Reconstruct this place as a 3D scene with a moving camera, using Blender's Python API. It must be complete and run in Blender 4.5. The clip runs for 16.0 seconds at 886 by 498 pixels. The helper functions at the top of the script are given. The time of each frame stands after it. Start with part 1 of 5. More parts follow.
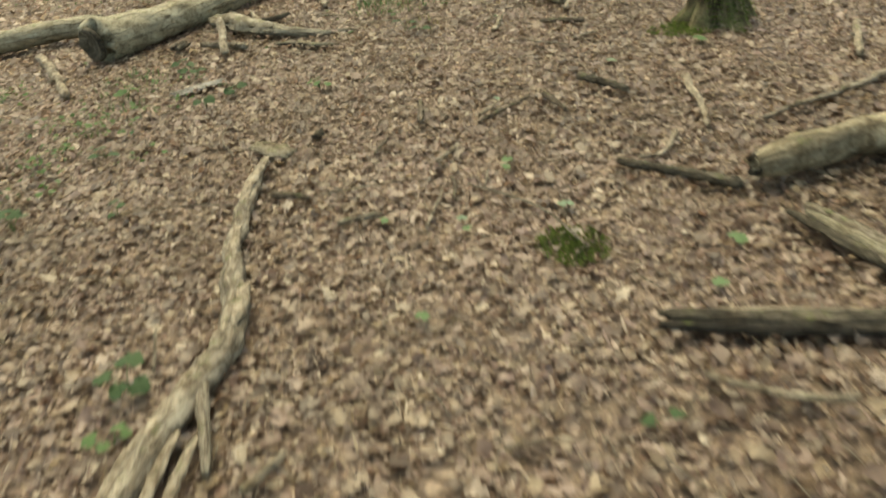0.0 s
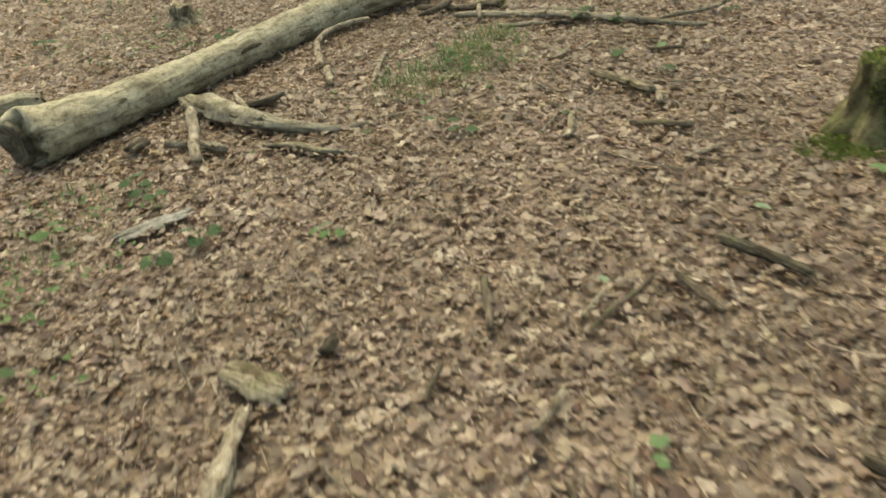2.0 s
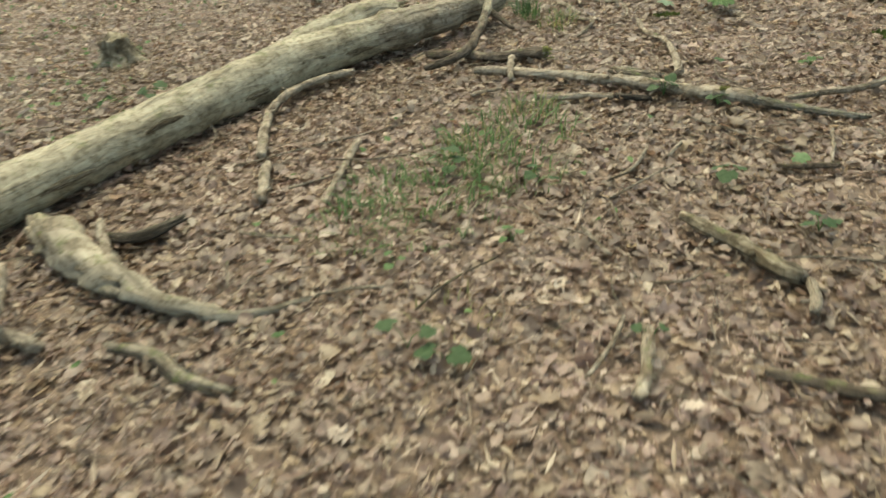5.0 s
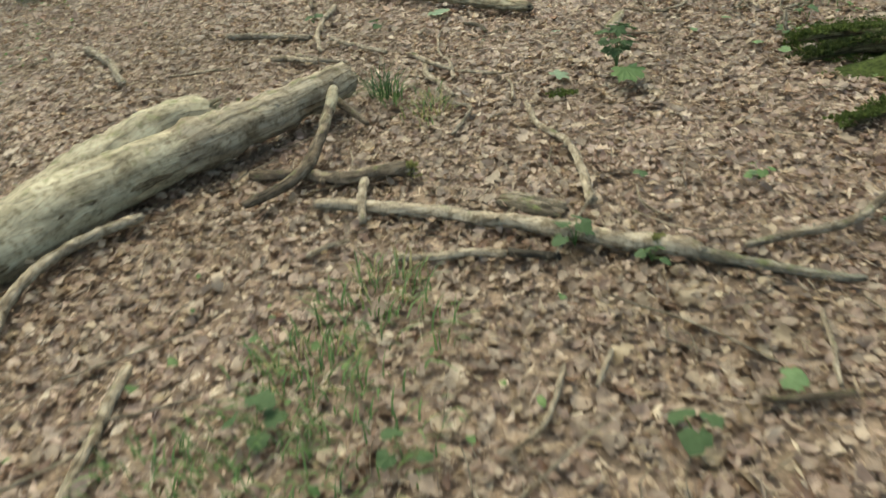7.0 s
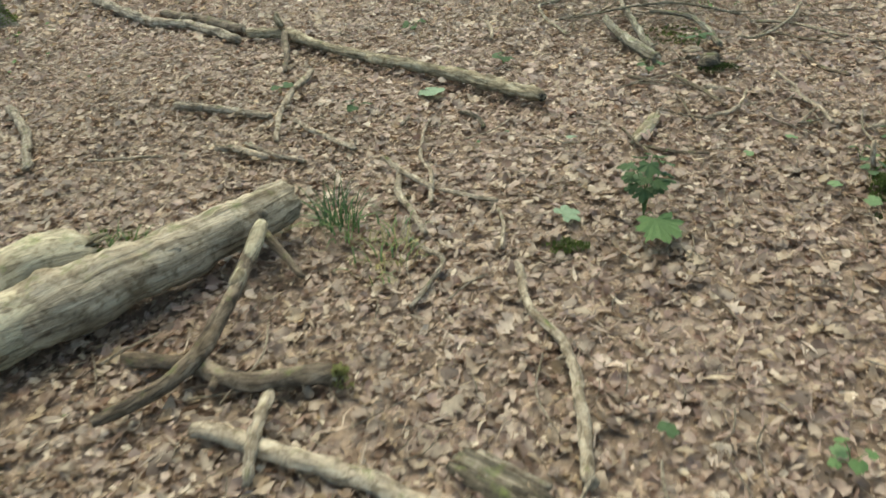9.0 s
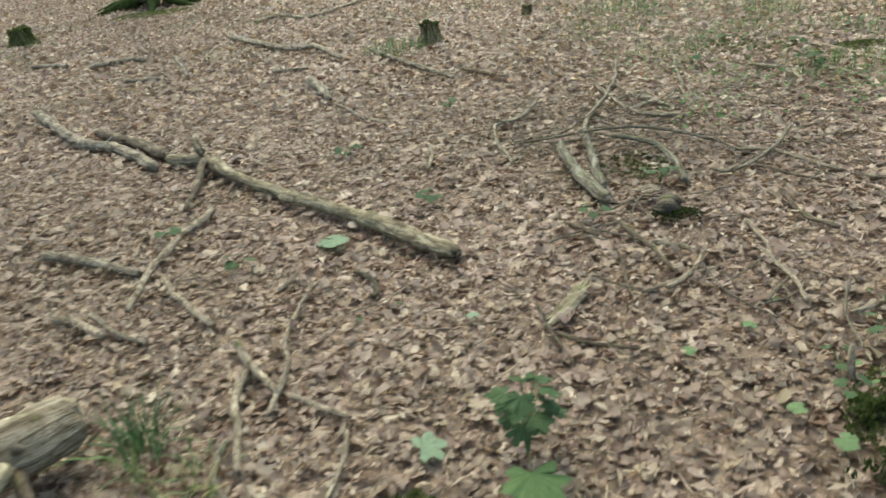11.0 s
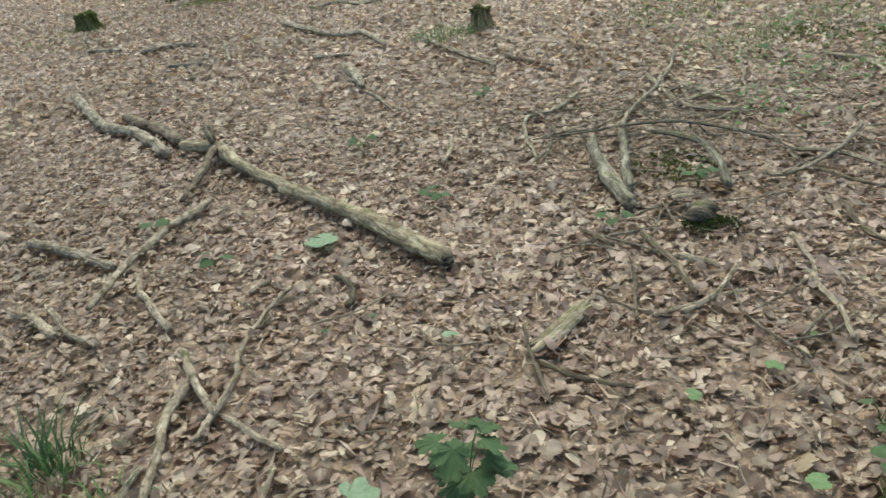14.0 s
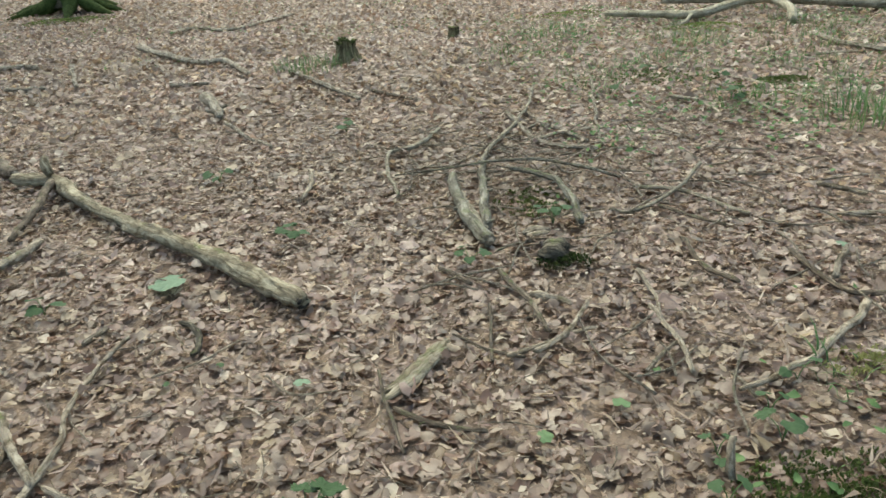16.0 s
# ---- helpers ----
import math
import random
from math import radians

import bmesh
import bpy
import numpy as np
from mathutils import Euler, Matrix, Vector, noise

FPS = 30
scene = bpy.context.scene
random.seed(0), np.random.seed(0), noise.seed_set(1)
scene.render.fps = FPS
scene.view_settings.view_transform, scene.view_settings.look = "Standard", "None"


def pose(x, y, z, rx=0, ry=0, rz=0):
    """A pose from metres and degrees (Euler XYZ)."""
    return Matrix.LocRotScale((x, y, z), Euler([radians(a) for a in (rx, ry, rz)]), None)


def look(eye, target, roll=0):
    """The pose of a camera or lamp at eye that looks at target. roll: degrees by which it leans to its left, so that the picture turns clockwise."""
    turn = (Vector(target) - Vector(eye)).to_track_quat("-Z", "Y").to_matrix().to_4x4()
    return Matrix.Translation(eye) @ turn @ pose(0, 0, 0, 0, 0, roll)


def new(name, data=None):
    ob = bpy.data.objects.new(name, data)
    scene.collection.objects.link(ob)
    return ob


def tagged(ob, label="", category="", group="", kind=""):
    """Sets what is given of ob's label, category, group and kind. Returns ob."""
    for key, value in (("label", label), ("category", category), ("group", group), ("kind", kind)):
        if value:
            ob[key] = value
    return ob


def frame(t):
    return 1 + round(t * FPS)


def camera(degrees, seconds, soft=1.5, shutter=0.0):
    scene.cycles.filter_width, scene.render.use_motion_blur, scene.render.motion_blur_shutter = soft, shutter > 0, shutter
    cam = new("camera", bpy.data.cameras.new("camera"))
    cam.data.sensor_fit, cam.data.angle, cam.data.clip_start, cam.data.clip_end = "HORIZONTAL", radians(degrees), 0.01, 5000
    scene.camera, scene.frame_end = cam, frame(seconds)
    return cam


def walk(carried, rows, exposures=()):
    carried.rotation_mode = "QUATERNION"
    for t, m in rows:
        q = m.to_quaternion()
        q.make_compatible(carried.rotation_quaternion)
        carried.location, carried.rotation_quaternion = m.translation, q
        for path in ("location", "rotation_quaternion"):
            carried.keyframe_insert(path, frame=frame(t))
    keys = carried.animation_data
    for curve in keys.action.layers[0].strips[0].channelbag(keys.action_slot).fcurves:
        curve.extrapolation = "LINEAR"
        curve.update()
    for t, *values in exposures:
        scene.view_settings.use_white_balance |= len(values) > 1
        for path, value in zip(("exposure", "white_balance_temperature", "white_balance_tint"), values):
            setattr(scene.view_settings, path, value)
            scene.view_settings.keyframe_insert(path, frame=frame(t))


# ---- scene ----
cam = camera(62.4, 16.0, soft=1.5, shutter=0.7)
PATH = [
    (0, (-0.072, 0.049, 1.55), (-0.041, 1.732, 0.469), -7.4),
    (0.5, (-0.147, 0.52, 1.558), (-0.088, 2.217, 0.502), -6.9),
    (1, (-0.163, 0.919, 1.518), (-0.113, 2.616, 0.461), -8.2),
    (1.5, (-0.152, 1.329, 1.577), (-0.109, 3.022, 0.513), -6.8),
    (2, (-0.226, 1.77, 1.564), (-0.174, 3.468, 0.507), -6.8),
    (2.5, (-0.257, 2.068, 1.546), (-0.209, 3.775, 0.506), -7.1),
    (3, (-0.239, 2.354, 1.54), (-0.333, 4.085, 0.543), -6.7),
    (3.2, (-0.211, 2.48, 1.551), (-0.333, 4.203, 0.543), -6.9),
    (5.3, (0.231, 4.002, 1.411), (0.168, 5.681, 0.325), -6.5),
    (5.5, (0.259, 4.132, 1.431), (0.26, 5.808, 0.339), -7.6),
    (6, (0.395, 4.486, 1.412), (0.48, 6.154, 0.313), -9.1),
    (6.5, (0.502, 4.785, 1.423), (0.625, 6.452, 0.325), -7.5),
    (7, (0.512, 5.167, 1.449), (0.676, 6.828, 0.346), -7.4),
    (7.5, (0.583, 5.457, 1.434), (0.763, 7.117, 0.334), -7.7),
    (8, (0.706, 5.745, 1.487), (0.878, 7.413, 0.396), -7.0),
    (8.5, (0.827, 6.044, 1.451), (0.969, 7.719, 0.368), -7.0),
    (9, (0.924, 6.293, 1.509), (1.037, 7.97, 0.426), -4.6),
    (9.5, (1.057, 6.462, 1.511), (1.139, 8.147, 0.437), -5.6),
    (10, (1.273, 6.69, 1.553), (1.283, 8.44, 0.583), -4.3),
    (10.2, (1.356, 6.769, 1.556), (1.366, 8.534, 0.615), -4.7),
    (12.3, (1.986, 7.379, 1.374), (1.987, 9.178, 0.501), -7.1),
    (12.5, (1.991, 7.387, 1.362), (1.945, 9.189, 0.497), -7.1),
    (13, (1.969, 7.392, 1.349), (1.836, 9.182, 0.468), -4.5),
    (13.5, (1.988, 7.404, 1.36), (1.798, 9.185, 0.47), -5.4),
    (14, (2.02, 7.422, 1.359), (1.833, 9.2, 0.464), -6.7),
    (14.5, (2.038, 7.45, 1.367), (1.9, 9.232, 0.469), -6.1),
    (15, (2.076, 7.499, 1.367), (2.109, 9.294, 0.485), -3.9),
    (15.5, (2.094, 7.497, 1.369), (2.212, 9.297, 0.506), -3.0),
    (16, (2.095, 7.494, 1.371), (2.251, 9.297, 0.519), -2.7),
]
walk(cam, [(t, look(eye, target, roll)) for t, eye, target, roll in PATH], exposures=[(0, 1.1, 8600, -7), (0.7, 1.06, 8600, -7), (3, 1.24, 8150, -7), (6, 1.24, 7650, -7), (9, 1.38, 7100, -7), (12.5, 1.31, 6750, -6), (16, 1.33, 6550, -6)])

# ---- light ----
world = bpy.data.worlds.new("sky")
scene.world = world
world.use_nodes = True
wn = world.node_tree
sky = wn.nodes.new("ShaderNodeTexSky")
sky.sky_type = "NISHITA"
sky.sun_disc = False
sky.sun_elevation, sky.sun_rotation = radians(60), radians(-10)
sky.dust_density, sky.air_density = 4.0, 1.0
wn.links.new(sky.outputs[0], wn.nodes["Background"].inputs[0])
wn.nodes["Background"].inputs[1].default_value = 0.15
sun_data = bpy.data.lights.new("sun", "SUN")
sun_data.energy, sun_data.angle, sun_data.color = 0.9, radians(60), (1.0, 0.93, 0.8)
sun = new("sun", sun_data)
sun.matrix_world = look((-1.0, 5.7, 10.0), (0, 0, 0))

rng = np.random.default_rng(7)


# ---- materials ----
def material(name, rough=0.8):
    m = bpy.data.materials.new(name)
    m.use_nodes = True
    nt = m.node_tree
    b = nt.nodes["Principled BSDF"]
    b.inputs["Roughness"].default_value = rough
    b.inputs["Specular IOR Level"].default_value = 0.25
    return m, nt, b


def node(nt, kind, **values):
    n = nt.nodes.new(kind)
    for key, value in values.items():
        n.inputs[key].default_value = value
    return n


def ramp(nt, source, stops):
    r = nt.nodes.new("ShaderNodeValToRGB")
    while len(r.color_ramp.elements) < len(stops):
        r.color_ramp.elements.new(0.5)
    for e, (at, c) in zip(r.color_ramp.elements, stops):
        e.position, e.color = at, (*c, 1)
    nt.links.new(source, r.inputs[0])
    return r.outputs[0]


def mix(nt, mode, factor, a, b):
    n = nt.nodes.new("ShaderNodeMix")
    n.data_type, n.blend_type = "RGBA", mode
    for slot, value in ((0, factor), (6, a), (7, b)):
        if isinstance(value, (int, float)):
            n.inputs[slot].default_value = value
        elif isinstance(value, tuple):
            n.inputs[slot].default_value = (*value, 1)
        else:
            nt.links.new(value, n.inputs[slot])
    return n.outputs[2]


def bump(nt, b, height, strength, distance):
    n = node(nt, "ShaderNodeBump", Strength=strength, Distance=distance)
    nt.links.new(height, n.inputs["Height"])
    nt.links.new(n.outputs[0], b.inputs["Normal"])


def world_noise(nt, scale, detail=3.0, rough=0.55):
    g = nt.nodes.new("ShaderNodeNewGeometry")
    n = node(nt, "ShaderNodeTexNoise", Scale=scale, Detail=detail, Roughness=rough)
    nt.links.new(g.outputs["Position"], n.inputs["Vector"])
    return n.outputs["Fac"]


def let_through(nt, b, c, share):
    """Thin blades let some light through."""
    thin = nt.nodes.new("ShaderNodeBsdfTranslucent")
    nt.links.new(c, thin.inputs["Color"])
    both = nt.nodes.new("ShaderNodeMixShader")
    both.inputs[0].default_value = share
    nt.links.new(b.outputs[0], both.inputs[1])
    nt.links.new(thin.outputs[0], both.inputs[2])
    nt.links.new(both.outputs[0], nt.nodes["Material Output"].inputs[0])


LEAF_STOPS = [(0.0, (0.155, 0.102, 0.07)), (0.09, (0.195, 0.135, 0.098)), (0.18, (0.260, 0.153, 0.105)), (0.28, (0.218, 0.156, 0.113)), (0.38, (0.333, 0.219, 0.170)), (0.48, (0.281, 0.209, 0.143)),
              (0.58, (0.426, 0.291, 0.241)), (0.68, (0.374, 0.278, 0.181)), (0.78, (0.499, 0.364, 0.304)), (0.87, (0.478, 0.364, 0.239)), (0.94, (0.603, 0.473, 0.382)), (1.0, (0.72, 0.6, 0.455))]


def dry_leaf_material(name, per_object=False):
    m, nt, b = material(name, 0.33)
    b.inputs["Specular IOR Level"].default_value = 0.7
    if per_object:
        pick = nt.nodes.new("ShaderNodeObjectInfo").outputs["Random"]
    else:
        pick = nt.nodes.new("ShaderNodeNewGeometry").outputs["Random Per Island"]
    base = ramp(nt, pick, LEAF_STOPS)
    # damp and dry stretches of the wood floor, metres across
    damp = ramp(nt, world_noise(nt, 0.55, 3.0), [(0.36, (0.66, 0.67, 0.58)), (0.62, (0.97, 1.0, 1.0))])
    blotch = ramp(nt, world_noise(nt, 55.0, 3.0), [(0.3, (0.68, 0.66, 0.64)), (0.62, (1.0, 1.0, 1.0))])
    c = mix(nt, "MULTIPLY", 0.75, base, damp)
    c = mix(nt, "MULTIPLY", 0.7, c, blotch)
    nt.links.new(c, b.inputs["Base Color"])
    bump(nt, b, world_noise(nt, 130.0, 2.0), 0.4, 0.002)
    let_through(nt, b, c, 0.5)
    return m


def soil_material():
    m, nt, b = material("leaf_mould", 0.9)
    g = nt.nodes.new("ShaderNodeNewGeometry")
    v = node(nt, "ShaderNodeTexVoronoi", Scale=24.0)
    nt.links.new(g.outputs["Position"], v.inputs["Vector"])
    sep = nt.nodes.new("ShaderNodeSeparateColor")
    nt.links.new(v.outputs["Color"], sep.inputs[0])
    c = ramp(nt, sep.outputs[0], [(0.0, (0.145, 0.107, 0.077)), (0.45, (0.21, 0.156, 0.113)), (0.8, (0.285, 0.216, 0.16)), (1.0, (0.37, 0.288, 0.214))])
    c = mix(nt, "MULTIPLY", 0.8, c, ramp(nt, world_noise(nt, 9.0, 5.0), [(0.3, (0.5, 0.48, 0.46)), (0.7, (1, 1, 1))]))
    nt.links.new(c, b.inputs["Base Color"])
    bump(nt, b, world_noise(nt, 60.0, 4.0), 0.7, 0.02)
    return m


def wood_material(name, dark, mid, light, moss=0.0, along=3.0, around=14.0, rough=0.8, stain=0.85, patch=7.0):
    """Weathered wood or bark: streaks along the stem, blotches, and moss on what faces up."""
    m, nt, b = material(name, rough)
    uv = nt.nodes.new("ShaderNodeUVMap")
    uv.uv_map = "UVMap"
    sc = nt.nodes.new("ShaderNodeMapping")
    sc.inputs["Scale"].default_value = (around, along, 1)
    nt.links.new(uv.outputs[0], sc.inputs[0])
    n = node(nt, "ShaderNodeTexNoise", Scale=1.0, Detail=7.0, Roughness=0.66, Distortion=0.9)
    nt.links.new(sc.outputs[0], n.inputs["Vector"])
    c = ramp(nt, n.outputs["Fac"], [(0.3, dark), (0.47, mid), (0.66, light)])
    blot = world_noise(nt, patch, 4.0, 0.6)
    c = mix(nt, "MULTIPLY", stain, c, ramp(nt, blot, [(0.34, (0.42, 0.37, 0.3)), (0.52, (1, 1, 1))]))
    fleck = node(nt, "ShaderNodeTexNoise", Scale=34.0, Detail=4.0, Roughness=0.7)
    nt.links.new(nt.nodes.new("ShaderNodeNewGeometry").outputs["Position"], fleck.inputs["Vector"])
    c = mix(nt, "MULTIPLY", 0.75, c, ramp(nt, fleck.outputs["Fac"], [(0.36, (0.42, 0.38, 0.3)), (0.5, (1, 1, 1)), (0.75, (1.0, 0.98, 0.92))]))
    if moss > 0:
        g = nt.nodes.new("ShaderNodeNewGeometry")
        xyz = nt.nodes.new("ShaderNodeSeparateXYZ")
        nt.links.new(g.outputs["Normal"], xyz.inputs[0])
        up = nt.nodes.new("ShaderNodeMath")
        up.operation = "MULTIPLY_ADD"
        nt.links.new(xyz.outputs["Z"], up.inputs[0])
        up.inputs[1].default_value = 0.25
        nt.links.new(world_noise(nt, 16.0, 5.0, 0.65), up.inputs[2])
        edge = 0.95 - 0.5 * moss
        f = ramp(nt, up.outputs[0], [(edge - 0.13, (0, 0, 0)), (edge + 0.17, (1, 1, 1))])
        green = ramp(nt, world_noise(nt, 90.0, 2.0), [(0.3, (0.06, 0.076, 0.022)), (0.7, (0.15, 0.17, 0.055))])
        c = mix(nt, "MIX", f, c, green)
    nt.links.new(c, b.inputs["Base Color"])
    bump(nt, b, n.outputs["Fac"], 1.0, 0.02)
    return m


def moss_material(name, low, high, scale=60.0):
    m, nt, b = material(name, 0.95)
    c = ramp(nt, world_noise(nt, scale, 4.0), [(0.3, low), (0.68, high)])
    c = mix(nt, "MULTIPLY", 0.8, c, ramp(nt, world_noise(nt, 9.0, 3.0), [(0.35, (0.45, 0.5, 0.4)), (0.65, (1, 1, 1))]))
    nt.links.new(c, b.inputs["Base Color"])
    bump(nt, b, world_noise(nt, scale * 2, 3.0), 1.0, 0.02)
    let_through(nt, b, c, 0.42)
    return m


def green_material(name, low, high, rough=0.5):
    m, nt, b = material(name, rough)
    c = ramp(nt, nt.nodes.new("ShaderNodeNewGeometry").outputs["Random Per Island"], [(0.0, low), (1.0, high)])
    c = mix(nt, "MULTIPLY", 0.7, c, ramp(nt, world_noise(nt, 70.0, 3.0), [(0.3, (0.7, 0.72, 0.65)), (0.65, (1, 1, 1))]))
    nt.links.new(c, b.inputs["Base Color"])
    bump(nt, b, world_noise(nt, 160.0, 2.0), 0.4, 0.002)
    let_through(nt, b, c, 0.35)
    return m


DRY = dry_leaf_material("dry_leaves")
DRY_SINGLE = dry_leaf_material("dry_leaf", True)
SOIL = soil_material()
PALE = wood_material("barkless_pale_wood", (0.14, 0.118, 0.08), (0.33, 0.29, 0.2), (0.48, 0.432, 0.31), 0.14, 4.5, 16.0, 0.75, 0.6)
GREYWOOD = wood_material("weathered_grey_wood", (0.075, 0.06, 0.043), (0.22, 0.183, 0.135), (0.44, 0.39, 0.3), 0.1, 7.0, 9.0, 0.8, 0.85, 13.0)
BROWN = wood_material("brown_bark", (0.045, 0.034, 0.024), (0.125, 0.096, 0.067), (0.26, 0.21, 0.15), 0.14, 9.0, 6.0)
OLIVE = wood_material("mossy_bark", (0.055, 0.044, 0.027), (0.18, 0.145, 0.093), (0.42, 0.37, 0.27), 0.2, 8.0, 8.0)
ROTTEN = wood_material("rotten_dark_wood", (0.015, 0.013, 0.01), (0.045, 0.038, 0.029), (0.1, 0.085, 0.064), 0.02, 5.0, 8.0, 0.95)
HEAPBARK = wood_material("grey_mossy_bark", (0.05, 0.043, 0.032), (0.15, 0.134, 0.1), (0.33, 0.31, 0.25), 0.22, 6.0, 7.0, 0.85)
LICHEN = wood_material("lichen_grey_bark", (0.11, 0.093, 0.066), (0.25, 0.216, 0.156), (0.4, 0.36, 0.27), 0.12, 5.0, 5.0, 0.85, 0.5)
STEMWOOD = wood_material("grey_brown_bare_wood", (0.1, 0.08, 0.056), (0.27, 0.226, 0.162), (0.45, 0.395, 0.295), 0.12, 2.4, 20.0, 0.8, 0.85, 9.0)
LOGBARK = wood_material("damp_olive_bark", (0.06, 0.048, 0.031), (0.2, 0.165, 0.107), (0.44, 0.388, 0.272), 0.05, 5.0, 6.0, 0.85)
STUMPWOOD = wood_material("mossy_stump_wood", (0.02, 0.018, 0.009), (0.085, 0.07, 0.036), (0.25, 0.215, 0.12), 0.5, 3.0, 22.0, 0.95)
DARKBARK = wood_material("dark_damp_bark", (0.028, 0.024, 0.018), (0.078, 0.066, 0.047), (0.19, 0.162, 0.118), 0.1, 7.0, 7.0, 0.9)
SLAB = wood_material("grey_bark_slab", (0.13, 0.122, 0.105), (0.27, 0.256, 0.228), (0.41, 0.395, 0.355), 0.0, 9.0, 7.0)
TWIG = wood_material("pale_twig_bark", (0.12, 0.094, 0.066), (0.3, 0.248, 0.18), (0.47, 0.41, 0.312), 0.05, 12.0, 5.0, 0.8, 0.85, 15.0)
MOSS = moss_material("moss", (0.11, 0.145, 0.04), (0.25, 0.31, 0.09))
MOSS_LICHEN = moss_material("yellow_moss", (0.26, 0.26, 0.09), (0.46, 0.45, 0.2))
MOSS_DEEP = moss_material("deep_green_moss", (0.055, 0.078, 0.022), (0.14, 0.18, 0.05))
MOSS_DARK = moss_material("dark_moss", (0.026, 0.036, 0.012), (0.075, 0.1, 0.03))
GREEN = green_material("green_leaf", (0.045, 0.084, 0.035), (0.074, 0.124, 0.051), 0.68)
FRESH = green_material("yellow_green_leaf", (0.09, 0.16, 0.055), (0.13, 0.21, 0.08), 0.65)
PALE_LEAF = green_material("pale_leaf_underside", (0.19, 0.27, 0.17), (0.25, 0.33, 0.22), 0.7)
LIME_LEAF = green_material("lime_leaf", (0.12, 0.195, 0.08), (0.17, 0.255, 0.12), 0.65)
GRASS = green_material("grass_blade", (0.07, 0.135, 0.045), (0.165, 0.245, 0.09), 0.6)
STRAW = green_material("straw_blade", (0.2, 0.19, 0.08), (0.36, 0.32, 0.16), 0.7)


# ---- building helpers ----
LITTER = 0.03  # depth of the leaf litter, whose top is the floor


def ground_z(x, y):
    """The gentle swell of the wood floor, in metres."""
    return (0.010 * np.sin(1.3 * x + 0.7) * np.cos(1.1 * y - 0.4) + 0.007 * np.sin(3.1 * x - 1.9 * y)
            + 0.004 * np.sin(6.3 * x + 5.1 * y + 1.0))


def lay(x, y, lift=0.0):
    return Vector((x, y, float(ground_z(x, y)) + lift))


def mesh_object(name, verts, faces, mat, parent=None, label="", uvs=None, smooth=True):
    me = bpy.data.meshes.new(name)
    me.from_pydata([tuple(v) for v in verts], [], faces)
    me.materials.append(mat)
    if uvs is not None:
        layer = me.uv_layers.new(name="UVMap")
        idx = np.empty(len(me.loops), dtype=np.int32)
        me.loops.foreach_get("vertex_index", idx)
        layer.data.foreach_set("uv", np.asarray(uvs, dtype=np.float32)[idx].ravel())
    if smooth:
        me.polygons.foreach_set("use_smooth", [True] * len(me.polygons))
    me.update()
    ob = new(name, me)
    if parent is not None:
        ob.parent = parent
    if label:
        ob["label"] = label
    return ob


def part(name, geo, mat, parent, label=""):
    verts, faces, uvs = geo
    return mesh_object(name, verts, faces, mat, parent, label, uvs)


def spline(points, step):
    """Points of a smooth line through the given ones, about step apart."""
    p = [Vector(q) for q in points]
    p = [p[0] * 2 - p[1], *p, p[-1] * 2 - p[-2]]
    out = []
    for a, b, c, d in zip(p, p[1:], p[2:], p[3:]):
        n = max(2, int((c - b).length / step))
        for i in range(n):
            t = i / n
            out.append(0.5 * (2 * b + (c - a) * t + (2 * a - 5 * b + 4 * c - d) * t * t + (3 * b - a - 3 * c + d) * t ** 3))
    out.append(p[-2])
    return out


def tube(points, radii, sides=9, rough=0.12, wander=0.0, seed=0, flat=1.0, broken=0.8, step=None, hollow=-0.1):
    """A rough round stem through points: its verts, faces and uvs. radii: along it. flat: height to width.
    broken: how ragged the ends are, in radii."""
    local = random.Random(seed)
    mean = sum(radii) / len(radii)
    line = spline(points, step or max(0.02, mean * 1.1))
    n = len(line)
    off = Vector((local.uniform(0, 50), local.uniform(0, 50), local.uniform(0, 50)))
    if wander:
        for i in range(1, n - 1):
            w = noise.noise_vector(line[i] * 6 + off) * wander
            line[i] = line[i] + Vector((w.x, w.y, w.z * 0.3))
    verts, uvs, faces = [], [], []
    length = 0.0
    for i, c in enumerate(line):
        if i:
            length += (c - line[i - 1]).length
        d = (line[min(i + 1, n - 1)] - line[max(i - 1, 0)]).normalized()
        side = d.cross(Vector((0, 0, 1)))
        side = side.normalized() if side.length > 0.05 else Vector((1, 0, 0))
        up = side.cross(d).normalized()
        t = i / (n - 1) * (len(radii) - 1)
        k = min(int(t), len(radii) - 2)
        r = radii[k] + (radii[k + 1] - radii[k]) * (t - k)
        if i in (0, n - 1) and broken:
            r *= 0.78
        for j in range(sides + 1):
            a = 2 * math.pi * (j % sides) / sides
            out = side * math.cos(a) + up * math.sin(a) * flat
            q = c + out * r
            k1 = noise.noise(q * (0.9 / max(mean, 0.004)) + off) + 0.6 * noise.noise(q * (2.6 / max(mean, 0.004)) + off)
            q = c + out * r * (1 + rough * k1)
            if i in (0, n - 1) and broken:
                j_off = noise.noise(Vector((a * 1.7, i * 0.1, seed * 0.37))) * broken * r
                q = q + d * j_off * (1 if i else -1)
            verts.append(q)
            uvs.append((j / sides, length))
    for i in range(n - 1):
        for j in range(sides):
            a = i * (sides + 1) + j
            faces.append((a, a + 1, a + sides + 2, a + sides + 1))
    for i in (0, n - 1):
        d = (line[1] - line[0]) if i == 0 else (line[-2] - line[-1])
        mid = len(verts)
        verts.append(line[i] + d.normalized() * mean * hollow)
        uvs.append((0.5, length))
        for j in range(sides):
            a = i * (sides + 1) + j
            faces.append((a + 1, a, mid) if i == 0 else (a, a + 1, mid))
    return verts, faces, uvs


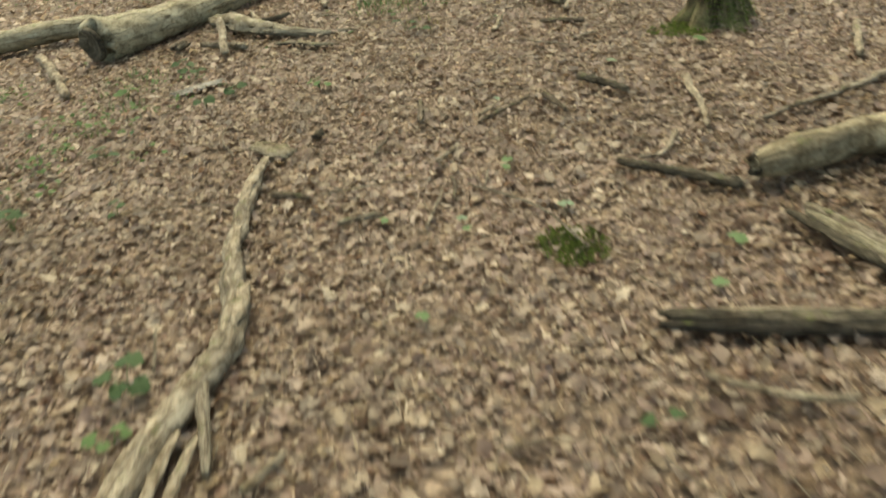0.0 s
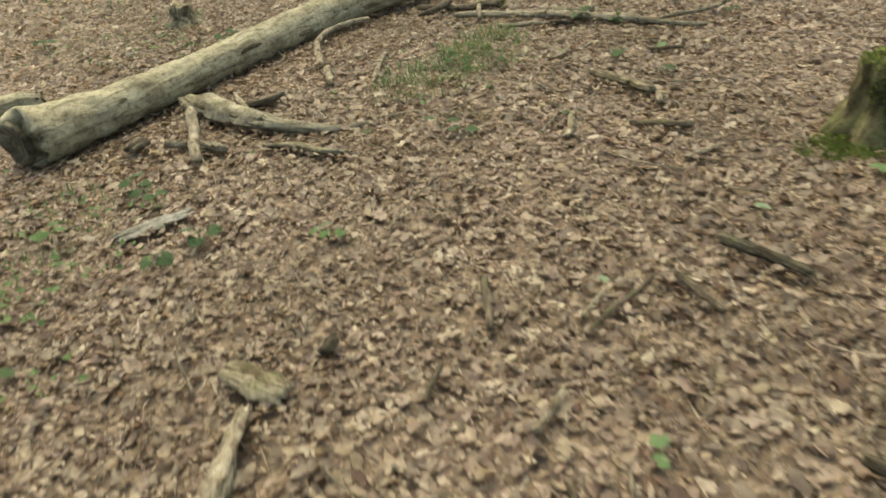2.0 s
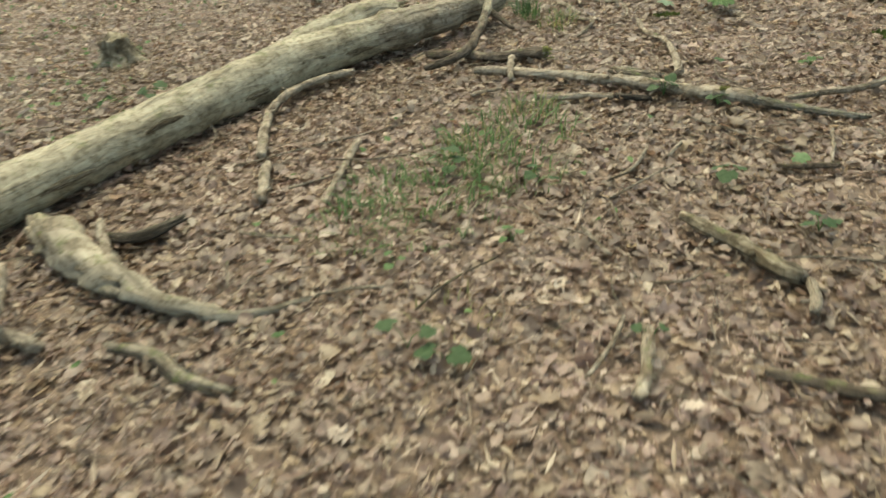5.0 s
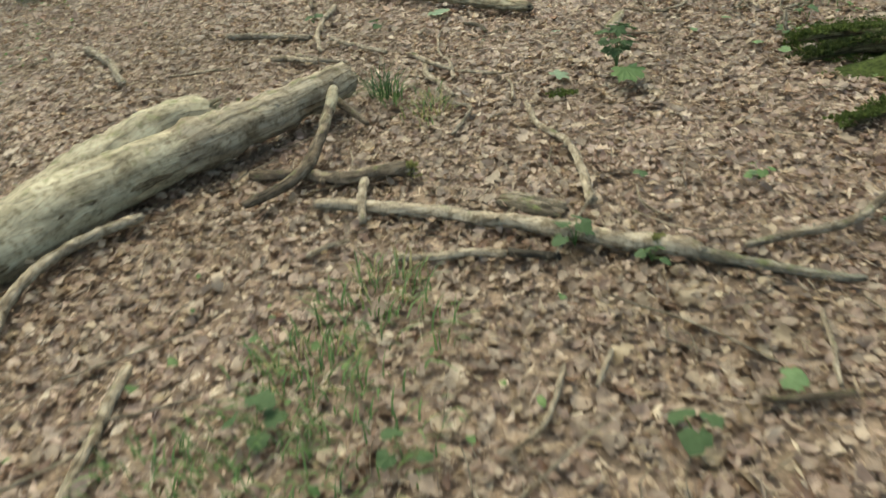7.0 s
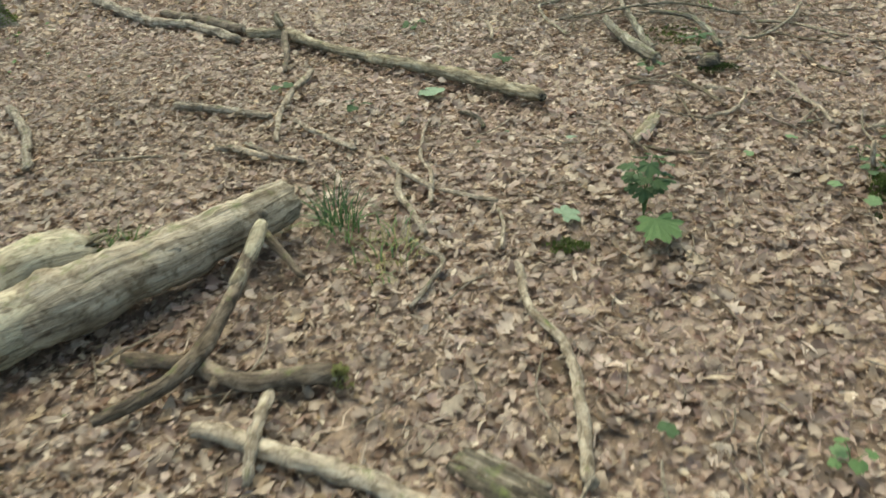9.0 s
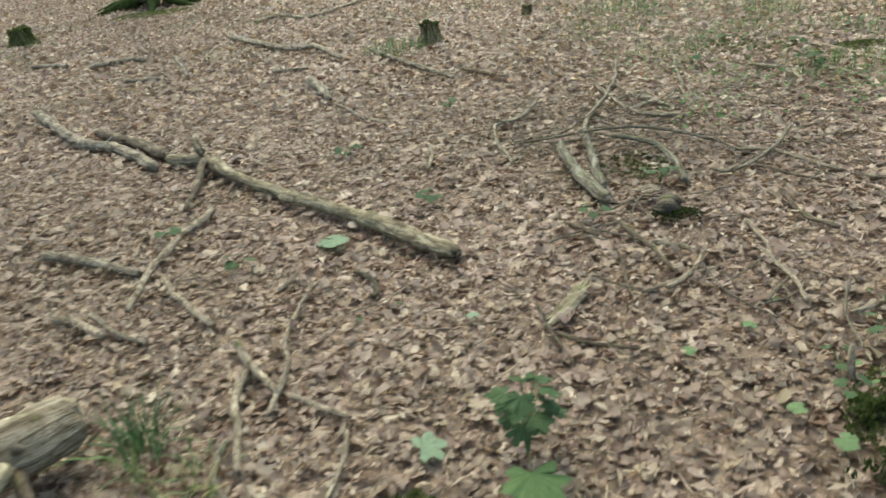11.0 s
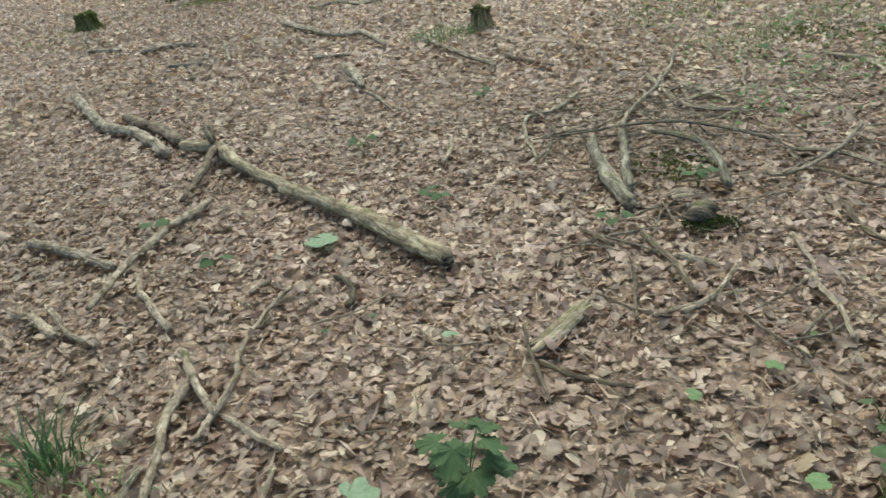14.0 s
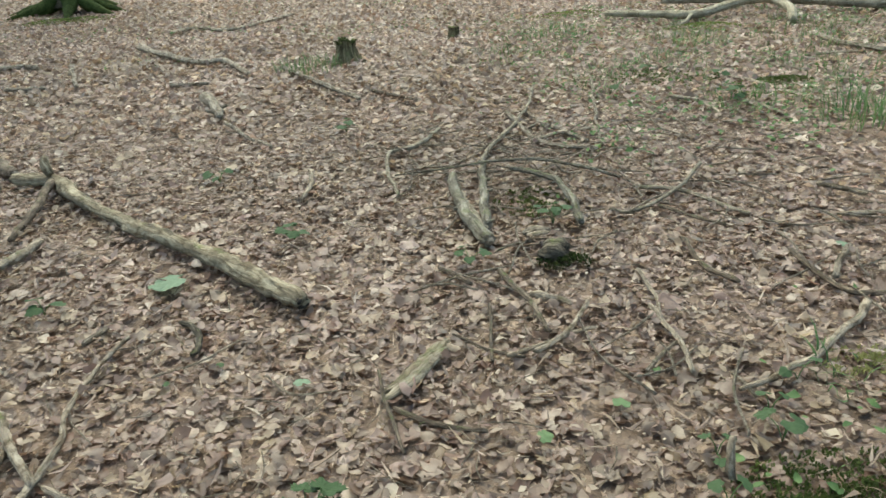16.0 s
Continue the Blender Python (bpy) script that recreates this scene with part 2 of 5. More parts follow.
def joined(*geos):
    verts, faces, uvs = [], [], []
    for v, f, u in geos:
        k = len(verts)
        verts += list(v)
        uvs += list(u)
        faces += [tuple(i + k for i in face) for face in f]
    return verts, faces, uvs


STICKS = [0]
BANKS = []  # places beside sticks and logs where leaves gather


def bank(pts, r, per_metre=26, seed=0):
    local = random.Random(seed)
    for a, c in zip(pts, pts[1:]):
        d = (c - a).to_2d()
        side = Vector((-d.y, d.x)).normalized()
        for _ in range(int(d.length * per_metre) + 1):
            q = a.to_2d() + d * local.random() + side * local.choice((-1, 1)) * (r * local.uniform(0.75, 1.1) + local.uniform(0.004, 0.016))
            BANKS.append((q.x, q.y))



def stick(xy, r0, r1, mat, label, name="stick", lift=0.0, category="", rise=(), flat=1.0, stubs=None, rough=0.34):
    """A fallen stick along xy, lying on the leaves. rise: extra height at each point."""
    STICKS[0] += 1
    seed = STICKS[0]
    local = random.Random(seed * 11 + 3)
    rise = list(rise) + [0.0] * (len(xy) - len(rise))
    n = len(xy)
    pts = [lay(x, y, 0.007 + lift + h + 0.6 * flat * (r0 + (r1 - r0) * i / (n - 1))) for i, ((x, y), h) in enumerate(zip(xy, rise))]
    r = (r0 + r1) / 2
    if r > 0.008 and lift < 0.03:
        bank(pts, r, 22, seed)
    base = lay(*xy[0])
    verts, faces, uvs = tube(pts, [r0, (r0 + r1) / 2 * local.uniform(0.93, 1.08), r1], 12 if r > 0.03 else 9 if r > 0.012 else 6, rough, min(r * 1.7, 0.02), seed, flat)
    ob = mesh_object(name, [v - base for v in verts], faces, mat, None, "", uvs)
    ob.location = base
    if stubs is None:
        stubs = 2 if r > 0.014 and flat > 0.5 else 0
    for k in range(stubs):
        k = local.uniform(0.15, 0.85) * (n - 1)
        i = min(int(k), n - 2)
        at = pts[i].lerp(pts[i + 1], k - i) - base
        d = (pts[i + 1] - pts[i]).normalized()
        way = (d.cross(Vector((0, 0, 1))) * local.choice((-1, 1)) + d * 0.6 + Vector((0, 0, local.uniform(0.1, 0.8)))).normalized()
        part("side_stub", tube([at, at + way * r * 1.4, at + way * r * local.uniform(2.0, 2.9)], [r * 0.45, r * 0.35, r * 0.28], 6, 0.15, 0, seed + 90), mat, ob)
    if min(r0, r1) > 0.017 and flat > 0.85:
        for a, c, rr in ((pts[0], pts[1], r0), (pts[-1], pts[-2], r1)):
            d = (a - c).normalized()
            part("broken_end", tube([a - base - d * rr * 0.9, a - base + d * rr * 0.25], [rr * 0.8, rr * 0.62], 9, 0.3, 0, seed + 7, flat, 1.1), TWIG, ob, "pale torn wood")
    return tagged(ob, label, category or name)


# ---- the wood floor ----
def axis(lo, hi, near0, near1, fine, coarse):
    core = np.arange(near0, near1 + 1e-6, fine)
    left = near0 - np.cumsum(np.geomspace(fine, coarse, 40))
    right = near1 + np.cumsum(np.geomspace(fine, coarse, 40))
    left = np.append(left[left > lo], lo)[::-1]
    right = np.append(right[right < hi], hi)
    return np.concatenate((left, core, right))


gx, gy = axis(-220, 220, -6, 9, 0.12, 30), axis(-220, 220, -1, 20, 0.12, 30)
X, Y = np.meshgrid(gx, gy)
gv = np.stack((X, Y, ground_z(X, Y) - LITTER), -1).reshape(-1, 3)
w = len(gx)
gi = (np.arange(len(gy) - 1)[:, None] * w + np.arange(w - 1)[None]).ravel()
ground = mesh_object("ground", gv.tolist(), np.stack((gi, gi + 1, gi + w + 1, gi + w), -1).tolist(), SOIL)
tagged(ground, "brown leaf mould and bare soil of a shaded wood floor", "ground", "", "structure")


def leaf_sheet(name, xy, size, rows, lift, steep, gen, mat, aspect=(0.5, 0.74)):
    """Many curled dry leaves in one mesh. rows: (place along the leaf, half width) of each cross row."""
    n = len(xy)
    u = np.array([0.0] + [r[0] for r in rows for _ in range(3)] + [1.0])
    v = np.array([0.0] + [s * r[1] for r in rows for s in (-1, 0, 1)] + [0.0])
    k = len(u)
    length = gen.uniform(*size, n)[:, None]
    width = length * gen.uniform(*aspect, n)[:, None] * 0.5
    uu = u + gen.normal(0, 0.05, (n, k)) * (np.abs(v) > 0)
    vv = v * (1 + gen.normal(0, 0.22, (n, k)))
    lx, ly = (uu - 0.5) * length, vv * width
    curl = gen.normal(0.1, 0.3, n)[:, None]
    fold = gen.normal(0.12, 0.36, n)[:, None]
    lz = curl * length * (4 * (uu - 0.5) ** 2 - 0.3) * 0.45 + fold * width * vv ** 2 * 0.8 + gen.normal(0, 0.3, n)[:, None] * width * vv * uu + gen.normal(0, 0.016, (n, k)) * length
    ax, ay, az = gen.normal(0, steep, n), gen.normal(0, steep, n), gen.uniform(0, 2 * np.pi, n)
    cx, sx, cy, sy, cz, sz = (f(a)[:, None] for a in (ax, ay, az) for f in (np.cos, np.sin))
    y1, z1 = ly * cx - lz * sx, ly * sx + lz * cx
    x2, z2 = lx * cy + z1 * sy, -lx * sy + z1 * cy
    x3, y3 = x2 * cz - y1 * sz, x2 * sz + y1 * cz
    base = ground_z(xy[:, 0], xy[:, 1])[:, None] - LITTER + gen.uniform(*lift, n)[:, None]
    low = np.minimum(0, (z2 + 0.008).min(1))[:, None]
    P = np.stack((x3 + xy[:, :1], y3 + xy[:, 1:], z2 - low * 0.75 + base), -1).reshape(-1, 3)
    tri = [(0, 2, 1), (0, 3, 2)]
    for r in range(len(rows) - 1):
        a, b = 1 + 3 * r, 4 + 3 * r
        tri += [(a, a + 1, b + 1), (a, b + 1, b), (a + 1, a + 2, b + 2), (a + 1, b + 2, b + 1)]
    a = 1 + 3 * (len(rows) - 1)
    tri += [(a, a + 1, k - 1), (a + 1, a + 2, k - 1)]
    F = (np.array(tri)[None] + (np.arange(n) * k)[:, None, None]).reshape(-1, 3)
    me = bpy.data.meshes.new(name)
    me.vertices.add(len(P))
    me.vertices.foreach_set("co", P.astype(np.float32).ravel())
    me.loops.add(F.size)
    me.loops.foreach_set("vertex_index", F.astype(np.int32).ravel())
    me.polygons.add(len(F))
    me.polygons.foreach_set("loop_start", np.arange(0, F.size, 3, dtype=np.int32))
    me.polygons.foreach_set("use_smooth", [True] * len(F))
    me.update(calc_edges=True)
    me.materials.append(mat)
    return new(name, me)


OVAL = [(0.15, 0.55), (0.5, 1.0), (0.83, 0.5)]
BROAD = [(0.12, 0.75), (0.45, 0.92), (0.75, 0.8)]
SMALL = [(0.48, 1.0)]
LOBED = [(0.1, 0.3), (0.24, 0.85), (0.36, 0.45), (0.52, 1.0), (0.65, 0.5), (0.82, 0.72)]


def scatter(x0, x1, y0, y1, density, gen):
    n = int((x1 - x0) * (y1 - y0) * density)
    xy = np.stack((gen.uniform(x0, x1, n), gen.uniform(y0, y1, n)), -1)
    # the edges thin out instead of stopping at a line
    edge = np.minimum(np.minimum(xy[:, 0] - x0, x1 - xy[:, 0]), np.minimum(xy[:, 1] - y0, y1 - xy[:, 1]))
    return xy + gen.normal(0, 0.55, (n, 2)) * np.clip(1 - edge / 1.0, 0, 1)[:, None]


near = (-3.1, 4.8, 0.8, 12.8)
litter = leaf_sheet("leaf_litter", scatter(*near, 660, rng), (0.024, 0.064), OVAL, (0.002, 0.026), 0.22, rng, DRY, (0.34, 0.62))
tagged(litter, "thick litter of curled brown and tan dead leaves", "leaf litter", "", "stuff")
litter_b = leaf_sheet("broad_leaf_litter", scatter(*near, 420, rng), (0.026, 0.068), BROAD, (0.0, 0.024), 0.2, rng, DRY, (0.5, 0.8))
tagged(litter_b, "broad crumpled dead leaves lying among smaller ones", "leaf litter", "", "stuff")
litter_l = leaf_sheet("lobed_leaf_litter", scatter(*near, 68, rng), (0.05, 0.1), LOBED, (0.012, 0.032), 0.17, rng, DRY, (0.55, 0.8))
tagged(litter_l, "larger lobed brown leaves lying on top of the litter", "leaf litter", "", "stuff")
chips = leaf_sheet("leaf_fragments", scatter(*near, 1400, rng), (0.009, 0.034), SMALL, (0.004, 0.034), 0.3, rng, DRY, (0.25, 0.85))
tagged(chips, "small broken bits of dead leaves and husks", "leaf litter", "", "stuff")
stalks = leaf_sheet("leaf_stalks", scatter(*near, 300, rng), (0.035, 0.1), SMALL, (0.016, 0.038), 0.18, rng, DRY, (0.05, 0.16))
tagged(stalks, "narrow dry stalks and curled strips of dead leaf", "leaf litter", "", "stuff")
far = np.concatenate((scatter(-10, 12, -4, 27, 260, rng), scatter(-7, 9, 12, 25, 230, rng)))
rim = rng.uniform(-0.6, 1.0, len(far))
far = far[~((far[:, 0] > near[0] + rim) & (far[:, 0] < near[1] - rim) & (far[:, 1] > near[2] + rim) & (far[:, 1] < near[3] - rim))]
litter_c = leaf_sheet("far_leaf_litter", far, (0.034, 0.09), SMALL, (0.004, 0.034), 0.34, rng, DRY, (0.55, 0.85))
tagged(litter_c, "brown dead leaves covering the wood floor further off", "leaf litter", "", "stuff")


def clumps(x0, x1, y0, y1, count, each, spread):
    """Places gathered in loose clumps."""
    mid = np.stack((rng.uniform(x0, x1, count), rng.uniform(y0, y1, count)), -1)
    return np.repeat(mid, each, axis=0) + rng.normal(0, spread, (count * each, 2))


cover = np.concatenate((clumps(3.3, 8.5, 11.4, 17.5, 110, 26, 0.16), clumps(-8.5, -3.9, 10.6, 14.0, 90, 40, 0.16), clumps(-2.6, -1.6, 7.2, 8.7, 7, 14, 0.09), clumps(-2.3, -1.5, 3.2, 5.3, 18, 10, 0.08), clumps(-4.6, -1.7, 3.0, 5.2, 18, 16, 0.12), clumps(-5.5, -1.8, 7.6, 13.0, 30, 18, 0.18), clumps(2.9, 4.3, 8.2, 9.2, 6, 9, 0.09), clumps(-5.0, 3.0, 15.0, 21.0, 34, 20, 0.25), scatter(3.4, 8.5, 11.2, 17.5, 22, rng), scatter(-4.5, -1.7, 3.0, 5.4, 16, rng), scatter(-5.0, -1.8, 7.5, 12.0, 9, rng), scatter(2.6, 4.2, 8.4, 9.6, 7, rng), scatter(-0.4, 0.7, 5.9, 7.3, 26, rng)))
greens = leaf_sheet("ground_cover_leaves", cover, (0.018, 0.048), OVAL, (0.046, 0.075), 0.3, rng, GRASS, (0.5, 0.8))
tagged(greens, "scattered small green leaves of low ground plants", "ground cover", "", "stuff")


# ---- large logs, stumps and trees ----
def thing(name, x, y, label, category, group=""):
    e = new(name)
    e.location = lay(x, y)
    return tagged(e, label, category, group)


def shifted(geo, base):
    return [v - base for v in geo[0]], geo[1], geo[2]


def fallen_log():
    t = thing("fallen_log", -2.35, 5.85, "long pale barkless fallen trunk with a forked broken top", "log")
    b = t.location
    axis_pts = [(-2.38, 5.79, 0.14), (-2.05, 6.22, 0.115), (-1.8, 6.57, 0.105), (-1.48, 7.03, 0.1), (-1.14, 7.51, 0.1), (-0.82, 7.88, 0.11), (-0.5, 8.17, 0.125), (-0.3, 8.32, 0.12), (-0.12, 8.44, 0.11)]
    bank([Vector(p) for p in axis_pts], 0.1, 60, 3)
    trunk = part("trunk", shifted(tube(axis_pts, [0.185, 0.145, 0.132, 0.126, 0.128, 0.138, 0.148, 0.128, 0.09], 36, 0.1, 0.012, 5, 0.95, 0.9, 0.03), b), PALE, t)
    top = [(-0.46, 8.2, 0.125), (-0.22, 8.38, 0.125), (0.1, 8.6, 0.122), (0.36, 8.81, 0.122), (0.51, 8.96, 0.12)]
    stem = part("upper_stem", shifted(tube(top, [0.1, 0.118, 0.108, 0.096, 0.082], 26, 0.2, 0.014, 9, 1.0, 0.8, 0.024), b), STEMWOOD, t, "grey weathered upper stem with knots")
    fork = [(-0.95, 7.86, 0.1), (-0.72, 8.13, 0.14), (-0.52, 8.34, 0.18), (-0.34, 8.51, 0.2), (-0.2, 8.62, 0.17)]
    fork_part = part("broken_fork", shifted(tube(fork, [0.1, 0.12, 0.125, 0.115, 0.09], 24, 0.2, 0.012, 12, 0.9, 1.6, 0.026), b), PALE, t, "split stub of a second stem with mossy top")
    part("hollow_end", shifted(tube([(-2.41, 5.745, 0.135), (-2.385, 5.78, 0.135)], [0.15, 0.14], 20, 0.1, 0, 3, 0.95, 0.2, None, 0.3), b), DARKBARK, t, "dark rotten sawn end")
    limb = [(0.42, 8.68, 0.16), (0.4, 8.56, 0.145), (0.37, 8.43, 0.12), (0.32, 8.27, 0.085), (0.26, 8.11, 0.055), (0.16, 7.98, 0.04), (-0.01, 7.89, 0.03)]
    branch = part("side_branch", shifted(tube(limb, [0.027, 0.027, 0.025, 0.03, 0.026, 0.02], 10, 0.12, 0.01, 21), b), BROWN, t, "bent side branch reaching to the ground")
    part("lichen_sleeve", shifted(tube([(0.422, 8.69, 0.163), (0.4, 8.56, 0.148), (0.385, 8.49, 0.136)], [0.03, 0.029, 0.028], 10, 0.14, 0.004, 24, 1.0, 0.6), b), PALE, branch, "pale lichen-covered bark")
    part("lichen_sleeve", shifted(tube([(0.375, 8.455, 0.128), (0.35, 8.36, 0.108)], [0.028, 0.03], 10, 0.14, 0.004, 25, 1.0, 0.6), b), OLIVE, branch, "pale lichen-covered bark")
    part("small_branch", shifted(tube([(0.41, 8.74, 0.1), (0.49, 8.62, 0.06), (0.56, 8.52, 0.02)], [0.024, 0.018, 0.012], 8, 0.1, 0.006, 22), b), BROWN, t)
    for x, y, z, s in ((0.41, 8.78, 0.18, 0.03), (0.14, 8.56, 0.19, 0.025), (-0.75, 7.9, 0.235, 0.03), (-1.3, 7.27, 0.21, 0.022)):
        part("knot", shifted(tube([(x, y, z - s), (x + 0.008, y - 0.008, z + s * 0.05)], [s, s * 0.7], 9, 0.2, 0, int(x * 90)), b), GREYWOOD, stem if x > 0 else trunk)
    flap = [(-2.31, 5.98, 0.25), (-2.2, 6.14, 0.255), (-2.03, 6.34, 0.215)]
    part("bark_splinter", shifted(tube(flap, [0.012, 0.016, 0.005], 6, 0.3, 0.004, 31, 0.4), b), GREYWOOD, t)
    for k, (at, rise, long) in enumerate(((0.14, .35, .2), (0.3, -.1, .28), (0.42, .3, .22), (0.55, -.2, .3), (0.66, .2, .2), (0.76, -.15, .24))):
        # strips of dark bark left on the trunk's flank
        i = at * (len(axis_pts) - 1)
        a, c = Vector(axis_pts[int(i)]), Vector(axis_pts[int(i) + 1])
        d = (c - a).normalized()
        q = a.lerp(c, i - int(i)) + Vector((d.y, -d.x, 0)) * 0.128 * math.cos(rise) + Vector((0, 0, 0.128 * math.sin(rise)))
        part("bark_flake", shifted(tube([q - d * long / 2, q + Vector((0, 0, .006)), q + d * long / 2], [0.004, 0.009, 0.003], 10, 0.45, 0.008, 210 + k, 2.2, 2.4, 0.02), b), OLIVE, trunk, "strip of dark bark left on the wood")
    for k, (x, y, z) in enumerate(((-0.12, 8.66, .2), (-0.1, 8.62, .235), (-0.16, 8.7, .15))):
        part("splinter", shifted(tube([(-0.36 + .03 * k, 8.47, .19 + .02 * k), (-0.22, 8.58, .2 + .015 * k), (x, y, z)], [0.045, 0.032, 0.008], 8, 0.3, 0.006, 230 + k, 0.7, 1.8, 0.02), b), PALE, fork_part, "torn splinter of the broken fork")
    moss_spots = random.Random(9)
    hollow = [(-0.12 + moss_spots.gauss(0, .07), 8.56 + moss_spots.gauss(0, .05), .19 + moss_spots.gauss(0, .008)) for _ in range(60)]
    tagged(part("moss_sheet", shifted(moss_tufts(hollow, 0.006, 0.012, 8), b), MOSS_DEEP, t, "green moss in the crook of the fork"), kind="stuff")
    return t


def plain_log(name, pts, radii, mat, label, end_mat=ROTTEN, stub=None, rough=0.2):
    t = thing(name, pts[0][0], pts[0][1], label, "log")
    b = t.location
    bank([Vector(p) for p in pts], sum(radii) / len(radii), 34, len(BANKS))
    part("stem", shifted(tube(pts, radii, 18, rough, 0.02, int(abs(pts[0][0]) * 77), 0.95, 0.9), b), mat, t)
    for a, c, r in ((pts[0], pts[1], radii[0]), (pts[-1], pts[-2], radii[-1])):
        a, c = Vector(a), Vector(c)
        d = (a - c).normalized()
        part("broken_end", shifted(tube([a - d * r * 0.5, a + d * r * 0.08], [r * 0.86, r * 0.8], 12, 0.25, 0, int(a.x * 50), 0.95, 1.0, None, 0.5), b), end_mat, t)
    if stub:
        part("side_stub", shifted(tube(*stub, 8, 0.12, 0.004, 4), b), mat, t)
    return t


def rotten_wood(name, pts, width, mats, label, n=5, seed=1, flat=0.7, depth=0.02, category="decayed wood", long=0.6):
    """Decayed wood split lengthwise: ragged splinters of several lengths side by side along pts."""
    local = random.Random(seed)
    t = thing(name, pts[0][0], pts[0][1], label, category)
    line = spline([lay(x, y) for x, y in pts], 0.03)
    bank(line, width / 2, 34, seed)
    m = len(line)
    for k in range(n):
        off = ((k + 0.5) / n - 0.5) * width
        i0, i1 = int(m * local.uniform(0, 0.5 - long / 2)), int(m * local.uniform(0.5 + long / 2, 1))
        cut = line[i0:max(i1, i0 + 4)]
        bend = local.uniform(-0.12, 0.12) * width
        path = []
        for i, c in enumerate(cut):
            d = cut[min(i + 1, len(cut) - 1)] - cut[max(i - 1, 0)]
            side = Vector((-d.y, d.x, 0)).normalized()
            arch = 1 - (2 * off / max(width, 1e-4)) ** 2
            path.append(c + side * (off + bend * math.sin(3.0 * i / len(cut))) + Vector((0, 0, depth * (0.3 + 0.7 * arch) + local.uniform(-0.002, 0.003))) - t.location)
        rr = width / n * local.uniform(0.85, 1.2)
        part("splinter", tube(path[::2] if len(path) > 7 else path, [rr * 0.55, rr, rr * 0.95, rr * local.uniform(0.3, 0.7)], 10, 0.34, 0.006, seed * 9 + k, flat, 1.7, 0.022), mats[k % len(mats)], t)
    return t


def stump(name, x, y, r, h, label, mat=STUMPWOOD, roots=6, seed=1, cap=True, cap_mat=None, spread=1.9, side=False):
    """A rotten stump with root flares, fluted sides and a mossy, ragged top."""
    local = random.Random(seed)
    t = thing(name, x, y, label, "stump")
    sides, rings = 40, 14
    verts, faces, uvs = [], [], []
    turn = local.uniform(0, 6)
    for i in range(rings):
        k = i / (rings - 1)
        for j in range(sides + 1):
            a = 2 * math.pi * (j % sides) / sides
            flare = (1 - k) ** 3
            lobes = 0.5 + 0.5 * math.cos(roots * a + turn + 0.8 * math.sin(2 * a))
            rr = r * (1 + flare * (spread - 1) * (0.35 + 0.65 * lobes) + 0.1 * (1 - 0.5 * k) * math.sin(roots * 2 * a + turn))
            q = Vector((math.cos(a), math.sin(a), k * 2))
            rr *= 1 + 0.12 * noise.noise(q * 2.2 + Vector((seed, 0, 0))) + 0.05 * noise.noise(q * 7)
            top = h * (1 + 0.22 * noise.noise(Vector((math.cos(a) * 1.6, math.sin(a) * 1.6, seed))) + 0.07 * noise.noise(Vector((math.cos(a) * 6, math.sin(a) * 6, seed))))
            verts.append(Vector((math.cos(a) * rr, math.sin(a) * rr, -0.03 + k * top)))
            uvs.append((j / sides, k * h))
    for i in range(rings - 1):
        for j in range(sides):
            a = i * (sides + 1) + j
            faces.append((a, a + 1, a + sides + 2, a + sides + 1))
    last = (rings - 1) * (sides + 1)
    inner = len(verts)
    for j in range(sides + 1):
        v = verts[last + j]
        verts.append(Vector((v.x * 0.7, v.y * 0.7, v.z - 0.16 * r - 0.02 * local.random())))
        uvs.append((j / sides, h))
    mid = len(verts)
    verts.append(Vector((0, 0, h * 0.86)))
    uvs.append((0.5, h))
    for j in range(sides):
        faces.append((last + j, last + j + 1, inner + j + 1, inner + j))
        faces.append((inner + j, inner + j + 1, mid))
    part("wood", (verts, faces, uvs), mat, t)
    if cap:
        rim = [verts[last + j] for j in range(0, sides)]
        part("moss_cap", moss_tufts([(v.x * f, v.y * f, v.z - 0.01 - 0.05 * (1 - f)) for v in rim for f in (1.03, 0.97, 0.86, 0.74, 0.6, 0.45, 0.28)], 0.006, 0.012, seed), cap_mat or MOSS, t, "bright green moss on the top")
    if side:
        pts = [v for i in range(2, rings) for v in verts[i * (sides + 1):(i + 1) * (sides + 1)] if noise.noise(v * 5 + Vector((seed, 2, 0))) + 0.5 * (v.x - v.y) / r > 0.05]
        part("moss_sheet", moss_tufts([(v.x * 1.02, v.y * 1.02, v.z) for v in pts], 0.006, 0.014, seed + 1), MOSS, t, "green moss down one side")
    return t


def moss_tufts(points, lo, hi, seed):
    """Fuzzy moss: little shoots standing out at the points, joined into one."""
    local = random.Random(seed)
    verts, faces = [], []
    for x, y, z in points:
        for _ in range(9):
            s = local.uniform(lo, hi)
            a, lean = local.uniform(0, 6.283), local.uniform(0.2, 1.3)
            p = Vector((x + local.uniform(-hi, hi), y + local.uniform(-hi, hi), z - 0.004))
            way = Vector((math.cos(a) * lean, math.sin(a) * lean, 1)).normalized() * s * 1.5
            side = Vector((-math.sin(a), math.cos(a), 0)) * s * 0.4
            k = len(verts)
            verts += [p - side * 0.5, p + way * 0.5 - side, p + way, p + way * 0.5 + side, p + side * 0.5]
            faces.append((k, k + 1, k + 2, k + 3, k + 4))
    return verts, faces, [(0, 0)] * len(verts)


